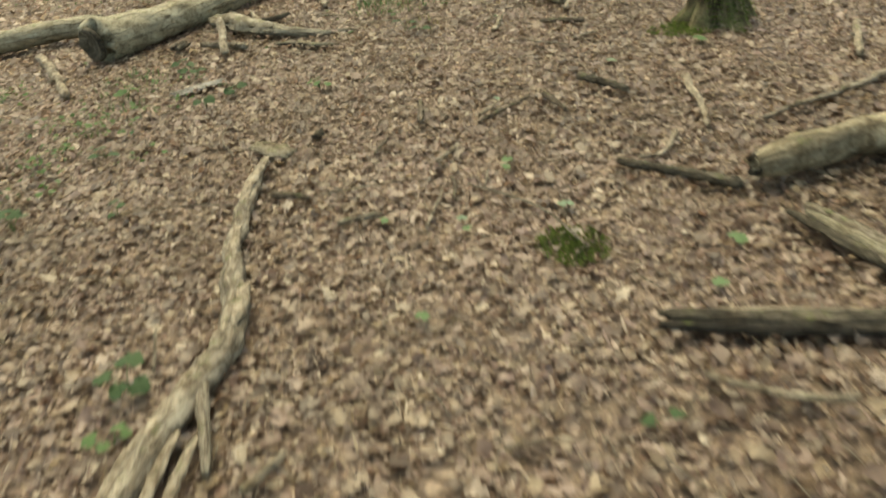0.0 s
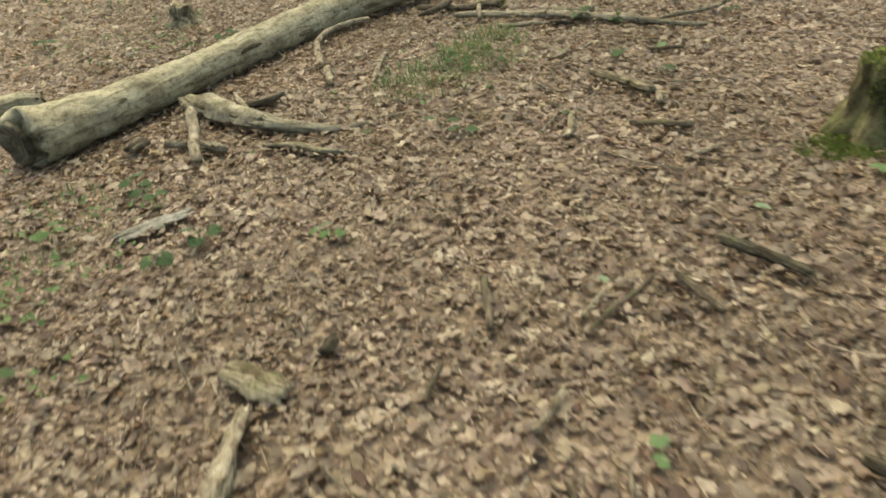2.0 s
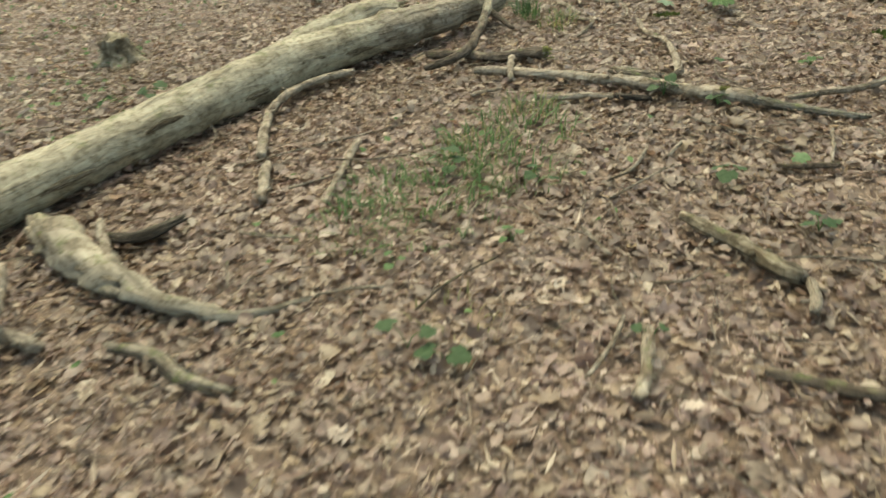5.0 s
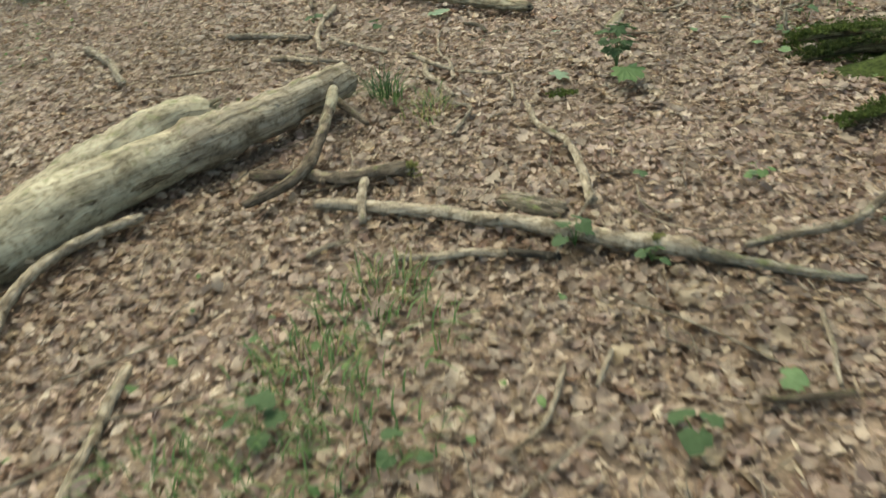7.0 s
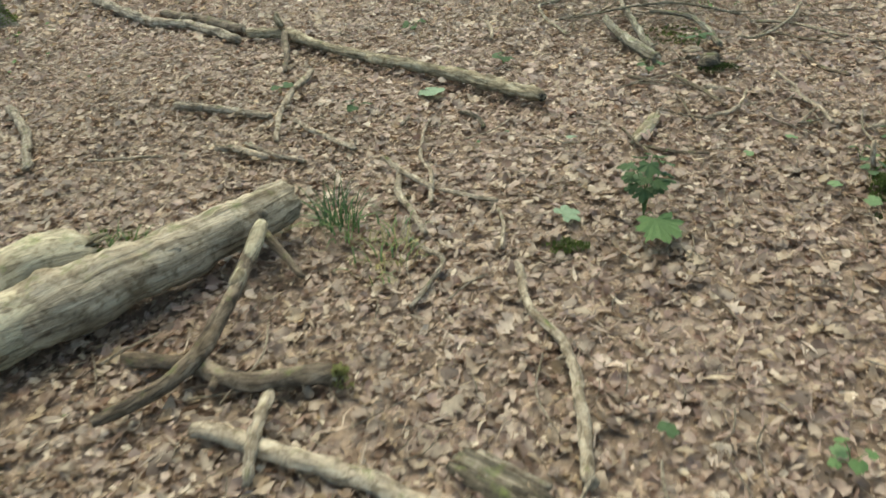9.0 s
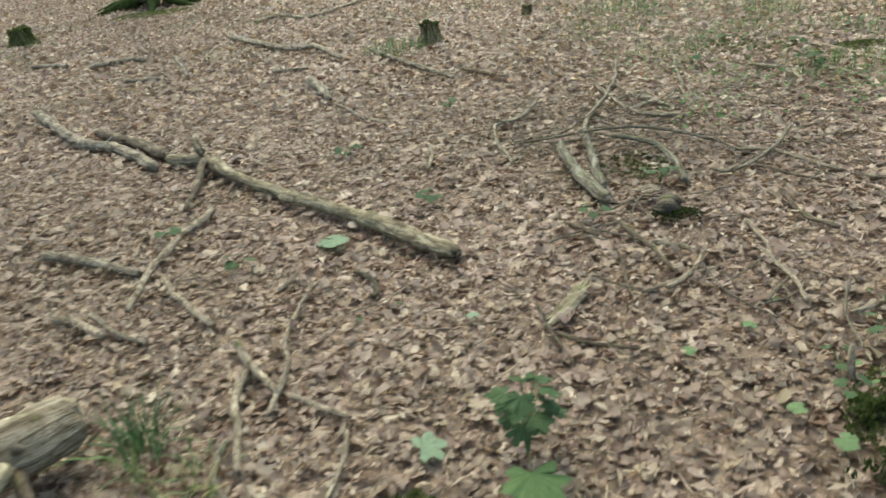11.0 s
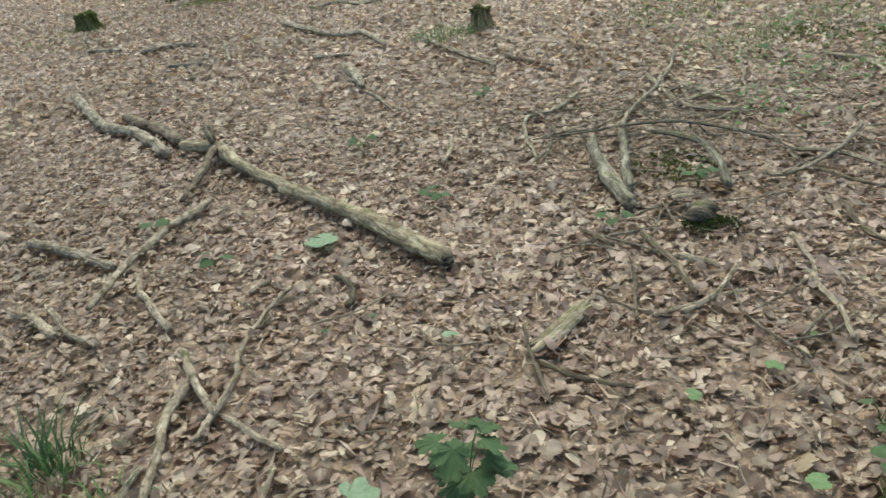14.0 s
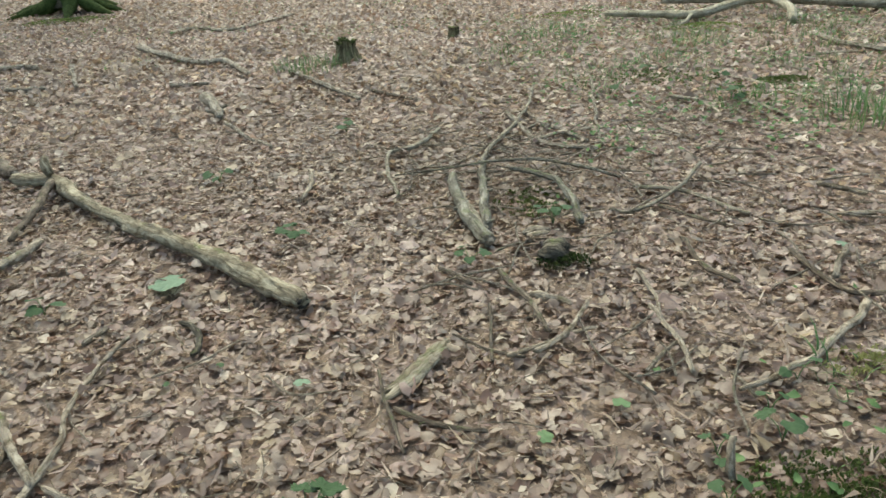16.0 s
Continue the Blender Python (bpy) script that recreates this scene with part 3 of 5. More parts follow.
def moss_patch(x, y, rx, ry, mat, label, n=60, hump=0.03, seed=1):
    local = random.Random(seed)
    pts = []
    for _ in range(n * 5):
        a, d = local.uniform(0, 2 * math.pi), local.random() ** 0.7
        px, py = math.cos(a) * d * rx, math.sin(a) * d * ry
        pts.append((px, py, 0.002 + hump * (1 - d * d) + float(ground_z(x + px, y + py) - ground_z(x, y))))
    v, f, u = moss_tufts(pts, 0.005, 0.011, seed)
    ob = mesh_object("moss_patch", v, f, mat, None, "", u)
    ob.location = lay(x, y)
    return tagged(ob, label, "moss", "", "stuff")


def tree(x, y, r, height, seed, label):
    """A standing tree: flared mossy foot, trunk, limbs and a crown of many leaves."""
    local = random.Random(seed)
    t = thing("tree", x, y, label, "tree")
    pts = [(0, 0, 0.1), (local.uniform(-.1, .1), 0.05, height * 0.3), (local.uniform(-.3, .3), local.uniform(-.3, .3), height * 0.62), (local.uniform(-.5, .5), local.uniform(-.5, .5), height)]
    part("trunk", tube(pts, [r, r * 0.8, r * 0.55, r * 0.15], 24, 0.06, 0.03, seed, 1.0, 0, 0.25), OLIVE, t)
    for i in range(8):
        a = i * math.pi / 4 + local.uniform(-0.25, 0.25)
        c, s, l = math.cos(a), math.sin(a), local.uniform(1.5, 2.3) * r
        part("root", tube([(c * r * .45, s * r * .45, r * 1.0), (c * r * 1.0, s * r * 1.0, r * .38), (c * (r + l * .45), s * (r + l * .45), .05), (c * (r + l), s * (r + l), -0.03)],
                          [r * .42, r * .3, r * .17, r * .05], 10, 0.16, 0.02, seed + i, 1.0, 0, 0.08), MOSS_DEEP, t, "moss-grown surface root")
    tips = []
    for i in range(13):
        z = height * local.uniform(0.42, 0.95)
        a, l = local.uniform(0, 6.28), (height - z) * 0.4 + local.uniform(1.0, 2.2)
        q = Vector((math.cos(a) * l, math.sin(a) * l, z + l * 0.45))
        part("limb", tube([(0.1 * math.cos(a), 0.1 * math.sin(a), z), (q.x * .5, q.y * .5, z + l * .28), q], [r * .26, r * .16, r * .05], 8, 0.1, 0.04, seed + 40 + i, 1, 0, 0.3), OLIVE, t)
        tips += [q, Vector((q.x * .6, q.y * .6, z + l * .3))]
    gen = np.random.default_rng(seed)
    centres = np.repeat(np.array([tuple(q) for q in tips]), 150, axis=0) + gen.normal(0, 0.75, (len(tips) * 150, 3)) * (1, 1, 0.6)
    d1, d2 = gen.normal(0, 1, centres.shape), gen.normal(0, 1, centres.shape)
    d1 *= 0.1 / np.linalg.norm(d1, axis=1)[:, None]
    d2 *= 0.06 / np.linalg.norm(d2, axis=1)[:, None]
    P = np.stack((centres - d1, centres + d2, centres + d1, centres - d2), 1).reshape(-1, 3)
    part("crown", (P.tolist(), np.arange(len(P)).reshape(-1, 4).tolist(), np.zeros((len(P), 2))), GREEN, t, "open crown of small green leaves")
    return t


fallen_log()
plain_log("fallen_log", [(-4.3, 5.95, 0.11), (-3.6, 6.3, 0.1), (-3.05, 6.52, 0.1), (-2.62, 6.68, 0.09)], [0.11, 0.1, 0.095, 0.08], PALE, "thinner pale log lying behind a long trunk")
plain_log("fallen_log", [(1.3, 2.66, 0.07), (1.6, 2.71, 0.08), (2.0, 2.78, 0.09), (2.6, 2.85, 0.09)], [0.07, 0.082, 0.09, 0.085], LOGBARK, "short dull brown log with greenish bark", ROTTEN, None, 0.3)
rotten_wood("decayed_log", [(1.33, 2.36), (1.42, 2.08), (1.52, 1.76), (1.56, 1.6)], 0.12, (DARKBARK, PALE, GREYWOOD, ROTTEN), "split grey piece of decayed log", 5, 31, 0.9, 0.06, "log", 0.8)
rotten_wood("decayed_log", [(0.62, 1.84), (0.95, 1.75), (1.3, 1.66), (1.7, 1.58)], 0.085, (ROTTEN, DARKBARK, DARKBARK, TWIG), "dark damp log with a pale upper edge", 4, 32, 1.0, 0.045, "log", 0.9)
crooked = plain_log("decayed_log", [(-0.85, 3.42, 0.022), (-0.875, 2.95, 0.026), (-0.87, 2.57, 0.024), (-0.79, 2.18, 0.03), (-0.84, 1.86, 0.03), (-0.93, 1.62, 0.032), (-1.0, 1.36, 0.032)],
                    [0.025, 0.038, 0.034, 0.044, 0.05, 0.046, 0.04], GREYWOOD, "long crooked rotting branch with flaking grey bark", TWIG, None, 0.34)
for i, (pts, rr) in enumerate((([(-0.83, 3.46, .045), (-0.865, 3.2, .05), (-0.885, 2.98, .052)], .03), ([(-0.87, 2.8, .048), (-0.865, 2.62, .05), (-0.845, 2.46, .05)], .026),
                               ([(-0.78, 2.34, .05), (-0.775, 2.17, .062), (-0.83, 1.98, .06)], .034), ([(-0.86, 1.9, .06), (-0.92, 1.72, .06), (-1.0, 1.5, .055), (-1.05, 1.3, .04)], .028),
                               ([(-0.88, 1.62, .04), (-0.9, 1.46, .045), (-0.92, 1.28, .04)], .022), ([(-0.82, 1.6, .03), (-0.84, 1.44, .04), (-0.86, 1.28, .035)], .02))):
    part("bark_plate", shifted(tube(pts, [rr * .7, rr, rr * .6], 10, 0.3, 0.006, 140 + i, 0.55, 1.8, 0.022), crooked.location), TWIG, crooked, "pale flaking bark")
part("side_stub", shifted(tube([(-0.84, 1.8, 0.04), (-0.8, 1.62, 0.03), (-0.77, 1.46, 0.02)], [0.026, 0.02, 0.014], 8, 0.2, 0.004, 4), crooked.location), GREYWOOD, crooked)
stump("stump", 2.02, 4.84, 0.148, 0.39, "rotten tree stump with furrowed sides and bright moss on top", seed=4, spread=2.2, side=True)
stump("stump", -2.12, 8.75, 0.1, 0.18, "small brown mossy stump behind a fallen trunk", OLIVE, 6, 8, False, None, 2.3)
stump("stump", 1.87, 15.0, 0.095, 0.21, "small dark mossy stump in the leaves", STUMPWOOD, 5, 15, True, MOSS_DARK, 2.1)
stump("stump", 3.08, 16.12, 0.06, 0.13, "little dark stump far off in the leaves", STUMPWOOD, 4, 16, False, None, 1.3)
stump("stump", -3.75, 17.85, 0.14, 0.24, "low green mossy stump among dead leaves", STUMPWOOD, 5, 19, True, MOSS_DEEP, 1.9, True)
stump("stump", -2.3, 12.95, 0.13, 0.28, "dark green moss-covered stump among dead leaves", OLIVE, 5, 51, True, MOSS, 1.9, True)
tree(-2.75, 20.9, 0.36, 15, 3, "broad standing tree with spreading moss-grown roots")
tree(-7.5, 27.2, 0.4, 14, 6, "standing tree with a mossy foot further off")
root_mound = stump("mossy_root_mound", 3.4, 8.1, 0.3, 0.16, "low moss-covered mound of old roots", MOSS_DEEP, 7, 23, True, MOSS_DEEP, 2.2)
gen_roots = random.Random(5)
for i, (pts, r) in enumerate((([(3.2, 7.95, .08), (2.85, 7.78, .03), (2.5, 7.72, -.01)], .04), ([(3.2, 8.3, .08), (3.0, 8.42, .04), (2.78, 8.46, -.01)], .045),
                              ([(3.25, 8.4, .08), (3.05, 8.62, .04), (2.86, 8.72, -.01)], .045), ([(3.2, 7.9, .07), (2.9, 7.55, .02), (2.65, 7.4, -.02)], .035))):
    part("root", shifted(tube(pts, [r, r * .8, r * .4], 10, 0.3, 0.015, 60 + i), root_mound.location), STUMPWOOD, root_mound)
    coat = [(c.x + gen_roots.gauss(0, r * .6), c.y + gen_roots.gauss(0, r * .6), c.z + r * .75) for c in spline([Vector(p) for p in pts], .012) for _ in range(4)]
    part("moss_sheet", shifted(moss_tufts(coat, 0.008, 0.018, 80 + i), root_mound.location), (MOSS_DEEP, MOSS_DARK)[i % 2], root_mound, "uneven green moss over the root")
    moss_patch(pts[1][0] + 0.05, pts[1][1], 0.2, 0.12, MOSS_DEEP, "patchy moss between old roots and leaves", 26, 0.012, 40 + i)

# ---- branches and sticks: where the walk begins ----
FS = "pale weathered stick lying on dead leaves"
stick([(0.82, 2.98), (1.03, 2.80), (1.24, 2.63)], .02, .026, DARKBARK, "dark crooked stick beside a log", "branch")
stick([(1.46, 3.88), (1.40, 3.5), (1.33, 3.22)], .022, .014, TWIG, FS)
stick([(1.17, 3.22), (1.05, 3.02), (0.92, 3.0)], .016, .01, TWIG, FS)
stick([(2.67, 4.28), (2.41, 3.81)], .026, .02, TWIG, FS)
stick([(2.37, 3.5), (2.03, 3.36), (1.6, 3.23)], .02, .01, TWIG, "long thin bent stick on the leaves")
stick([(0.66, 1.56), (0.85, 1.43), (1.01, 1.4)], .011, .013, TWIG, "thin pale twig with a short spur", "twig", .015)
stick([(0.13, 2.93), (0.38, 2.65), (0.51, 2.31)], .006, .006, GREYWOOD, "thin grey twig lying across moss", "twig", 0.02)
stick([(0.01, 2.94), (-0.08, 2.6)], .007, .007, TWIG, "straight thin pale twig on leaves", "twig")
stick([(0.06, 3.05), (0.07, 2.93), (0.06, 2.82)], .01, .009, BROWN, "short brown twig on leaves", "twig")
stick([(0.24, 3.07), (0.22, 2.98), (0.19, 2.9)], .007, .006, TWIG, "short pale twig on leaves", "twig")
stick([(0.01, 3.24), (0.14, 3.39)], .011, .011, TWIG, "short pale stick end showing between leaves")
stick([(0.27, 3.61), (0.45, 3.78), (0.6, 3.9)], .013, .009, BROWN, "brown stick half sunk in leaves")
stick([(0.28, 3.71), (0.4, 3.86)], .012, .009, TWIG, "short pale stick end showing between leaves")
rotten_wood("bark_piece", [(-0.93, 3.68), (-0.8, 3.59), (-0.66, 3.48)], 0.085, (LICHEN, OLIVE), "flat grey-brown piece of bark", 2, 47, 0.45, 0.018, "bark piece", 0.85)
stick([(-0.77, 3.11), (-0.59, 3.02)], .02, .014, BROWN, "short dark stick on dead leaves")
stick([(-0.45, 2.75), (-0.26, 2.77)], .015, .014, GREYWOOD, "short grey stick on dead leaves")
stick([(-0.61, 3.71), (-0.59, 3.75), (-0.57, 3.79)], .026, .024, DARKBARK, "dark rounded lump of rotten wood", "bark_piece", stubs=0, flat=.8)
stick([(1.04, 4.77), (1.23, 4.84)], .022, .012, GREYWOOD, "pale flat chip of bark", "bark_piece", flat=.35)
rotten_wood("bark_piece", [(-1.6, 4.74), (-1.45, 4.84), (-1.27, 4.95)], 0.105, (SLAB,), "flat grey slab of weathered bark", 3, 33, 0.3, 0.014, "bark piece", 0.86)
rotten_wood("bark_piece", [(-1.3, 6.3), (-1.12, 6.27), (-0.96, 6.42)], 0.06, (ROTTEN, DARKBARK), "dark curved piece of rotten bark", 3, 34, 0.7, 0.03, "bark piece", 0.8)
stick([(-1.45, 5.9), (-1.42, 5.72), (-1.37, 5.47)], .034, .03, TWIG, "short pale barkless stick end", rise=(.15, .08, .01), flat=.7, stubs=0)
rotten_wood("bark_piece", [(-1.8, 5.72), (-1.75, 5.8), (-1.68, 5.84)], 0.1, (DARKBARK, BROWN), "dark brown broken plate of bark", 3, 35, 0.6, 0.05, "bark piece", 0.8)
stick([(-1.6, 5.79), (-1.24, 5.63)], .026, .026, GREYWOOD, "grey stick half sunk in leaves")

# ---- branches beside the long log ----
stick([(-0.42, 7.92), (-0.6, 7.82), (-0.69, 7.74), (-0.75, 7.62), (-0.82, 7.43), (-0.81, 7.21), (-0.77, 6.91)], .022, .026, TWIG, "bent pale branch leaning out from under a log", "branch", rise=(.02, .03, .03, .03, .01, 0, 0))
stick([(-0.72, 6.82), (-0.68, 6.49)], .026, .022, TWIG, FS)
stick([(-0.59, 6.6), (-0.38, 6.69)], .006, .005, TWIG, "thin pale twig on leaves", "twig")
stick([(-0.32, 7.0), (-0.36, 6.68), (-0.4, 6.42)], .02, .014, TWIG, "pale forked stick on dead leaves")
stick([(0.28, 7.83), (0.62, 7.65), (1.0, 7.39), (1.3, 7.17), (1.54, 7.02)], .026, .037, TWIG, "long straight lichen-grey branch on the leaves", "branch", flat=.9)
stick([(1.5, 7.05), (1.62, 6.97), (1.78, 6.86), (1.95, 6.76)], .026, .012, HEAPBARK, "thin dark end of a broken branch sunk in leaves", "branch", -.006, stubs=0)
moss_patch(1.42, 7.1, 0.04, 0.03, MOSS_LICHEN, "yellow-green moss on a fallen branch", 7, 0.06, 62)
stick([(1.7, 7.03), (2.04, 7.01), (2.34, 7.14)], .014, .016, GREYWOOD, "thin branch rising from the leaves", "branch", rise=(0, .03, .06))
stick([(0.54, 7.32), (0.75, 7.27), (0.93, 7.21)], .016, .016, TWIG, "grey stick beside a longer branch")
stick([(0.94, 7.22), (1.09, 7.13)], .018, .012, ROTTEN, "dark rotten stick end in leaves")
stick([(0.46, 7.6), (0.47, 7.74), (0.5, 7.91)], .016, .019, TWIG, "short weathered stick lying across a branch", rise=(.005, .045, .03), stubs=0)
stick([(0.0, 8.19), (0.22, 8.11), (0.39, 8.0), (0.53, 7.98), (0.7, 7.97)], .024, .035, BROWN, "smooth brown branch with a broken mossy end", "branch")
moss_patch(0.7, 7.96, 0.035, 0.03, MOSS_LICHEN, "yellow-green moss on a broken branch end", 9, 0.06, 61)
stick([(1.33, 8.46), (1.32, 8.2), (1.38, 8.01), (1.375, 7.79), (1.33, 7.45)], .014, .02, TWIG, "crooked pale stick with peeling bark", "branch")
stick([(0.93, 6.05), (1.04, 5.87), (1.1, 5.74), (1.18, 5.63)], .022, .032, OLIVE, "thick short greenish stick", "branch")
stick([(0.67, 5.46), (0.62, 5.32), (0.57, 5.19)], .02, .021, TWIG, "pale split stick on the leaves", flat=.7)
stick([(1.2, 5.62), (1.15, 5.47)], .018, .018, TWIG, "short pale broken stick")
stick([(0.61, 5.52), (0.55, 5.39), (0.45, 5.28)], .009, .007, TWIG, "thin pale twig on leaves", "twig")
plain_log("decayed_log", [(-1.66, 6.5, 0.02), (-1.38, 6.2, 0.025), (-1.1, 5.95, 0.022), (-0.88, 5.8, 0.014), (-0.66, 5.71, 0.006), (-0.5, 5.73, 0.002), (-0.38, 5.78, 0.0)], [0.04, 0.085, 0.08, 0.06, 0.034, 0.024, 0.01], LICHEN,
          "broad pale rotten branch tapering into the leaves", DARKBARK, None, 0.42)
rotten_wood("decayed_wood", [(-1.62, 6.44), (-1.42, 6.22), (-1.2, 6.02), (-1.0, 5.88)], 0.13, (LICHEN, OLIVE, PALE), "ragged splinters of rotten wood on a decayed branch", 4, 36, 0.6, 0.075, "decayed wood", 0.6)
stick([(-1.14, 5.98), (-1.2, 6.14), (-1.27, 6.3)], .026, .016, TWIG, "short pale fork stub on rotten wood", rise=(.03, .06, .08), stubs=0)
rotten_wood("branch", [(-1.03, 5.62), (-0.86, 5.55), (-0.68, 5.4), (-0.48, 5.3)], 0.055, (ROTTEN, LICHEN, ROTTEN), "black rotten branch with a pale split side", 3, 37, 0.7, 0.018, "branch", 0.75)
stick([(-0.73, 6.27), (-0.61, 6.21), (-0.49, 6.18)], .009, .006, TWIG, "thin pale twig on leaves", "twig")
stick([(0.92, 5.24), (1.03, 5.17), (1.2, 5.1)], .015, .019, BROWN, "brown stick on dead leaves")
stick([(0.95, 6.63), (0.85, 6.45), (0.73, 6.36)], .009, .007, TWIG, "thin curved pale twig on leaves", "twig")
stick([(0.57, 6.04), (0.64, 5.85)], .008, .006, TWIG, "thin pale twig on leaves", "twig")
stick([(0.21, 6.28), (0.14, 6.02)], .007, .005, TWIG, "thin pale twig on leaves", "twig")
stick([(0.96, 8.9), (0.95, 8.72), (1.07, 8.56), (1.03, 8.45), (0.93, 8.29)], .012, .01, GREYWOOD, "crooked grey stick on dead leaves")
stick([(1.34, 8.89), (1.33, 8.73), (1.3, 8.57)], .008, .008, TWIG, "short pale twig on leaves", "twig")
stick([(-0.28, 10.46), (0.02, 10.31), (0.3, 10.13)], .024, .02, GREYWOOD, "grey stick half sunk in leaves")
stick([(0.5, 10.79), (0.4, 10.5), (0.35, 10.16), (0.36, 9.78)], .022, .014, TWIG, "pale grey bent branch on the leaves", "branch")
stick([(-1.3, 10.68), (-1.03, 10.21), (-0.87, 9.76)], .028, .022, GREYWOOD, "bent grey branch on the leaves", "branch")
stick([(-0.6, 9.82), (-0.2, 9.78)], .007, .007, TWIG, "thin straight brown twig", "twig")
stick([(0.28, 11.54), (0.32, 11.17), (0.33, 10.85)], .025, .014, BROWN, "forked side branch beside a log", "branch", rise=(.05, .02, 0))
stick([(0.43, 10.05), (0.61, 9.78), (0.76, 9.61)], .014, .014, TWIG, "pale flaking stick on dead leaves")
stick([(0.88, 9.43), (1.04, 9.19), (1.09, 9.12)], .015, .012, TWIG, "pale barkless stick crossing another", rise=(.03, .01, 0))
stick([(0.95, 9.31), (0.95, 9.12), (1.03, 8.75)], .016, .012, TWIG, "grey stick under a paler one")
stick([(1.15, 9.86), (1.09, 9.67), (1.07, 9.45), (1.1, 9.29), (1.07, 9.01)], .008, .012, TWIG, "thin crooked pale stick")
stick([(1.12, 9.12), (1.25, 9.02), (1.35, 8.95)], .009, .01, TWIG, "thin pale brown twig on leaves", "twig")
stick([(0.06, 9.77), (0.22, 9.68), (0.33, 9.59)], .02, .02, TWIG, FS)
stick([(0.2, 9.79), (0.39, 9.6), (0.52, 9.52)], .015, .01, GREYWOOD, "thin grey stick on leaves")

stick([(-0.02, 4.04), (-0.03, 3.87), (-0.04, 3.72)], .017, .015, BROWN, "short brown stick among dead leaves")
stick([(0.66, 3.88), (0.69, 3.79), (0.74, 3.64)], .017, .011, BROWN, "short bent brown stick on leaves")
stick([(0.9, 4.05), (1.0, 3.9), (1.1, 3.76)], .024, .02, DARKBARK, "dark rotten branch half sunk in leaves", "branch")
stick([(-0.22, 3.6), (-0.29, 3.42)], .01, .008, BROWN, "short dark twig on leaves", "twig")
stick([(-2.95, 6.06), (-2.6, 5.45), (-2.36, 4.95)], .034, .028, TWIG, "pale barkless branch end before a log", "branch")
stick([(-0.66, 1.38), (-0.56, 1.51)], .016, .012, TWIG, "short pale splinter on leaves", "splinter")
stick([(-1.04, 1.95), (-1.06, 2.13)], .006, .005, TWIG, "thin upright pale twig", "twig", rise=(0, .05))
stick([(0.05, 1.41), (0.15, 1.42), (0.24, 1.41)], .007, .005, TWIG, "thin pale twig on leaves", "twig")
rotten_wood("bark_piece", [(0.98, 7.62), (1.1, 7.5), (1.25, 7.36)], 0.09, (DARKBARK, GREYWOOD, DARKBARK), "dark rotten chunk of wood beside a branch", 4, 46, 0.7, 0.02, "bark piece", 0.7)
stick([(1.06, 7.6), (1.22, 7.46)], .016, .012, GREYWOOD, "grey splinter against a rotten chunk", "splinter")
stick([(0.24, 7.44), (0.32, 7.5), (0.4, 7.52)], .012, .009, TWIG, "short pale crooked twig", "twig")
stick([(1.33, 7.46), (1.21, 7.3), (1.08, 7.12)], .006, .006, TWIG, "thin pale twig crossing a branch", "twig", .035)
stick([(1.1, 6.66), (1.01, 6.53)], .009, .007, TWIG, "short pale twig on leaves", "twig")
stick([(-0.02, 5.64), (0.1, 5.78), (0.26, 5.89)], .005, .004, BROWN, "thin dark twig on leaves", "twig")
stick([(-0.36, 5.77), (-0.25, 5.79), (-0.13, 5.78)], .006, .005, TWIG, "thin pale twig on leaves", "twig")
stick([(1.74, 6.66), (1.67, 6.5), (1.61, 6.37)], .009, .008, TWIG, "thin pale twig on leaves", "twig")
stick([(1.4, 6.39), (1.62, 6.34)], .012, .012, BROWN, "short brown stick on leaves")
stick([(1.02, 12.82), (1.22, 12.4), (1.43, 12.05)], .014, .011, GREYWOOD, "thin grey stick on leaves")
stick([(3.19, 12.29), (3.4, 11.76)], .014, .012, GREYWOOD, "thin grey stick in heap of twigs")
stick([(3.36, 10.72), (3.5, 10.54), (3.63, 10.38)], .009, .007, BROWN, "thin dark twig on leaves", "twig")
stick([(4.3, 10.78), (4.43, 10.58)], .013, .011, GREYWOOD, "short grey stick on leaves")
stick([(3.09, 10.02), (3.08, 9.82), (3.04, 9.61)], .008, .007, TWIG, "thin pale twig on leaves", "twig")
stick([(3.9, 13.4), (3.66, 12.5), (3.45, 11.66)], .014, .009, GREYWOOD, "long thin grey branch behind heap", "branch")
stick([(2.08, 13.52), (2.46, 13.02)], .014, .011, BROWN, "thin dark stick on leaves")
stick([(-1.01, 15.61), (-0.55, 14.39)], .022, .018, GREYWOOD, "thin grey branch further off", "branch")
stick([(2.88, 9.34), (3.04, 9.49)], .009, .007, GREYWOOD, "short thin grey twig", "twig")

# ---- the mossy log and the heap of branches where the walk ends ----
mossy = plain_log("mossy_log", [(0.0, 11.72, 0.045), (0.29, 11.58, 0.05), (0.62, 11.17, 0.045), (0.92, 10.83, 0.045), (1.21, 10.56, 0.045), (1.5, 10.26, 0.04), (1.77, 9.95, 0.035)],
                  [0.034, 0.044, 0.03, 0.038, 0.035, 0.041, 0.036], LOGBARK, "long thin mossy log with a hollow broken end", ROTTEN,
                  ([(0.27, 11.58, 0.1), (0.24, 11.62, 0.16), (0.25, 11.64, 0.19)], [0.03, 0.025, 0.02]), 0.4)
stick([(-1.6, 13.42), (-0.9, 12.48), (-0.51, 12.17), (-0.05, 11.62)], .04, .036, GREYWOOD, "pale crooked branch end to end with a mossy log", "branch")
stick([(-0.81, 12.66), (-0.36, 12.21), (-0.04, 11.84)], .036, .04, BROWN, "dark thick branch beside a paler one", "branch")
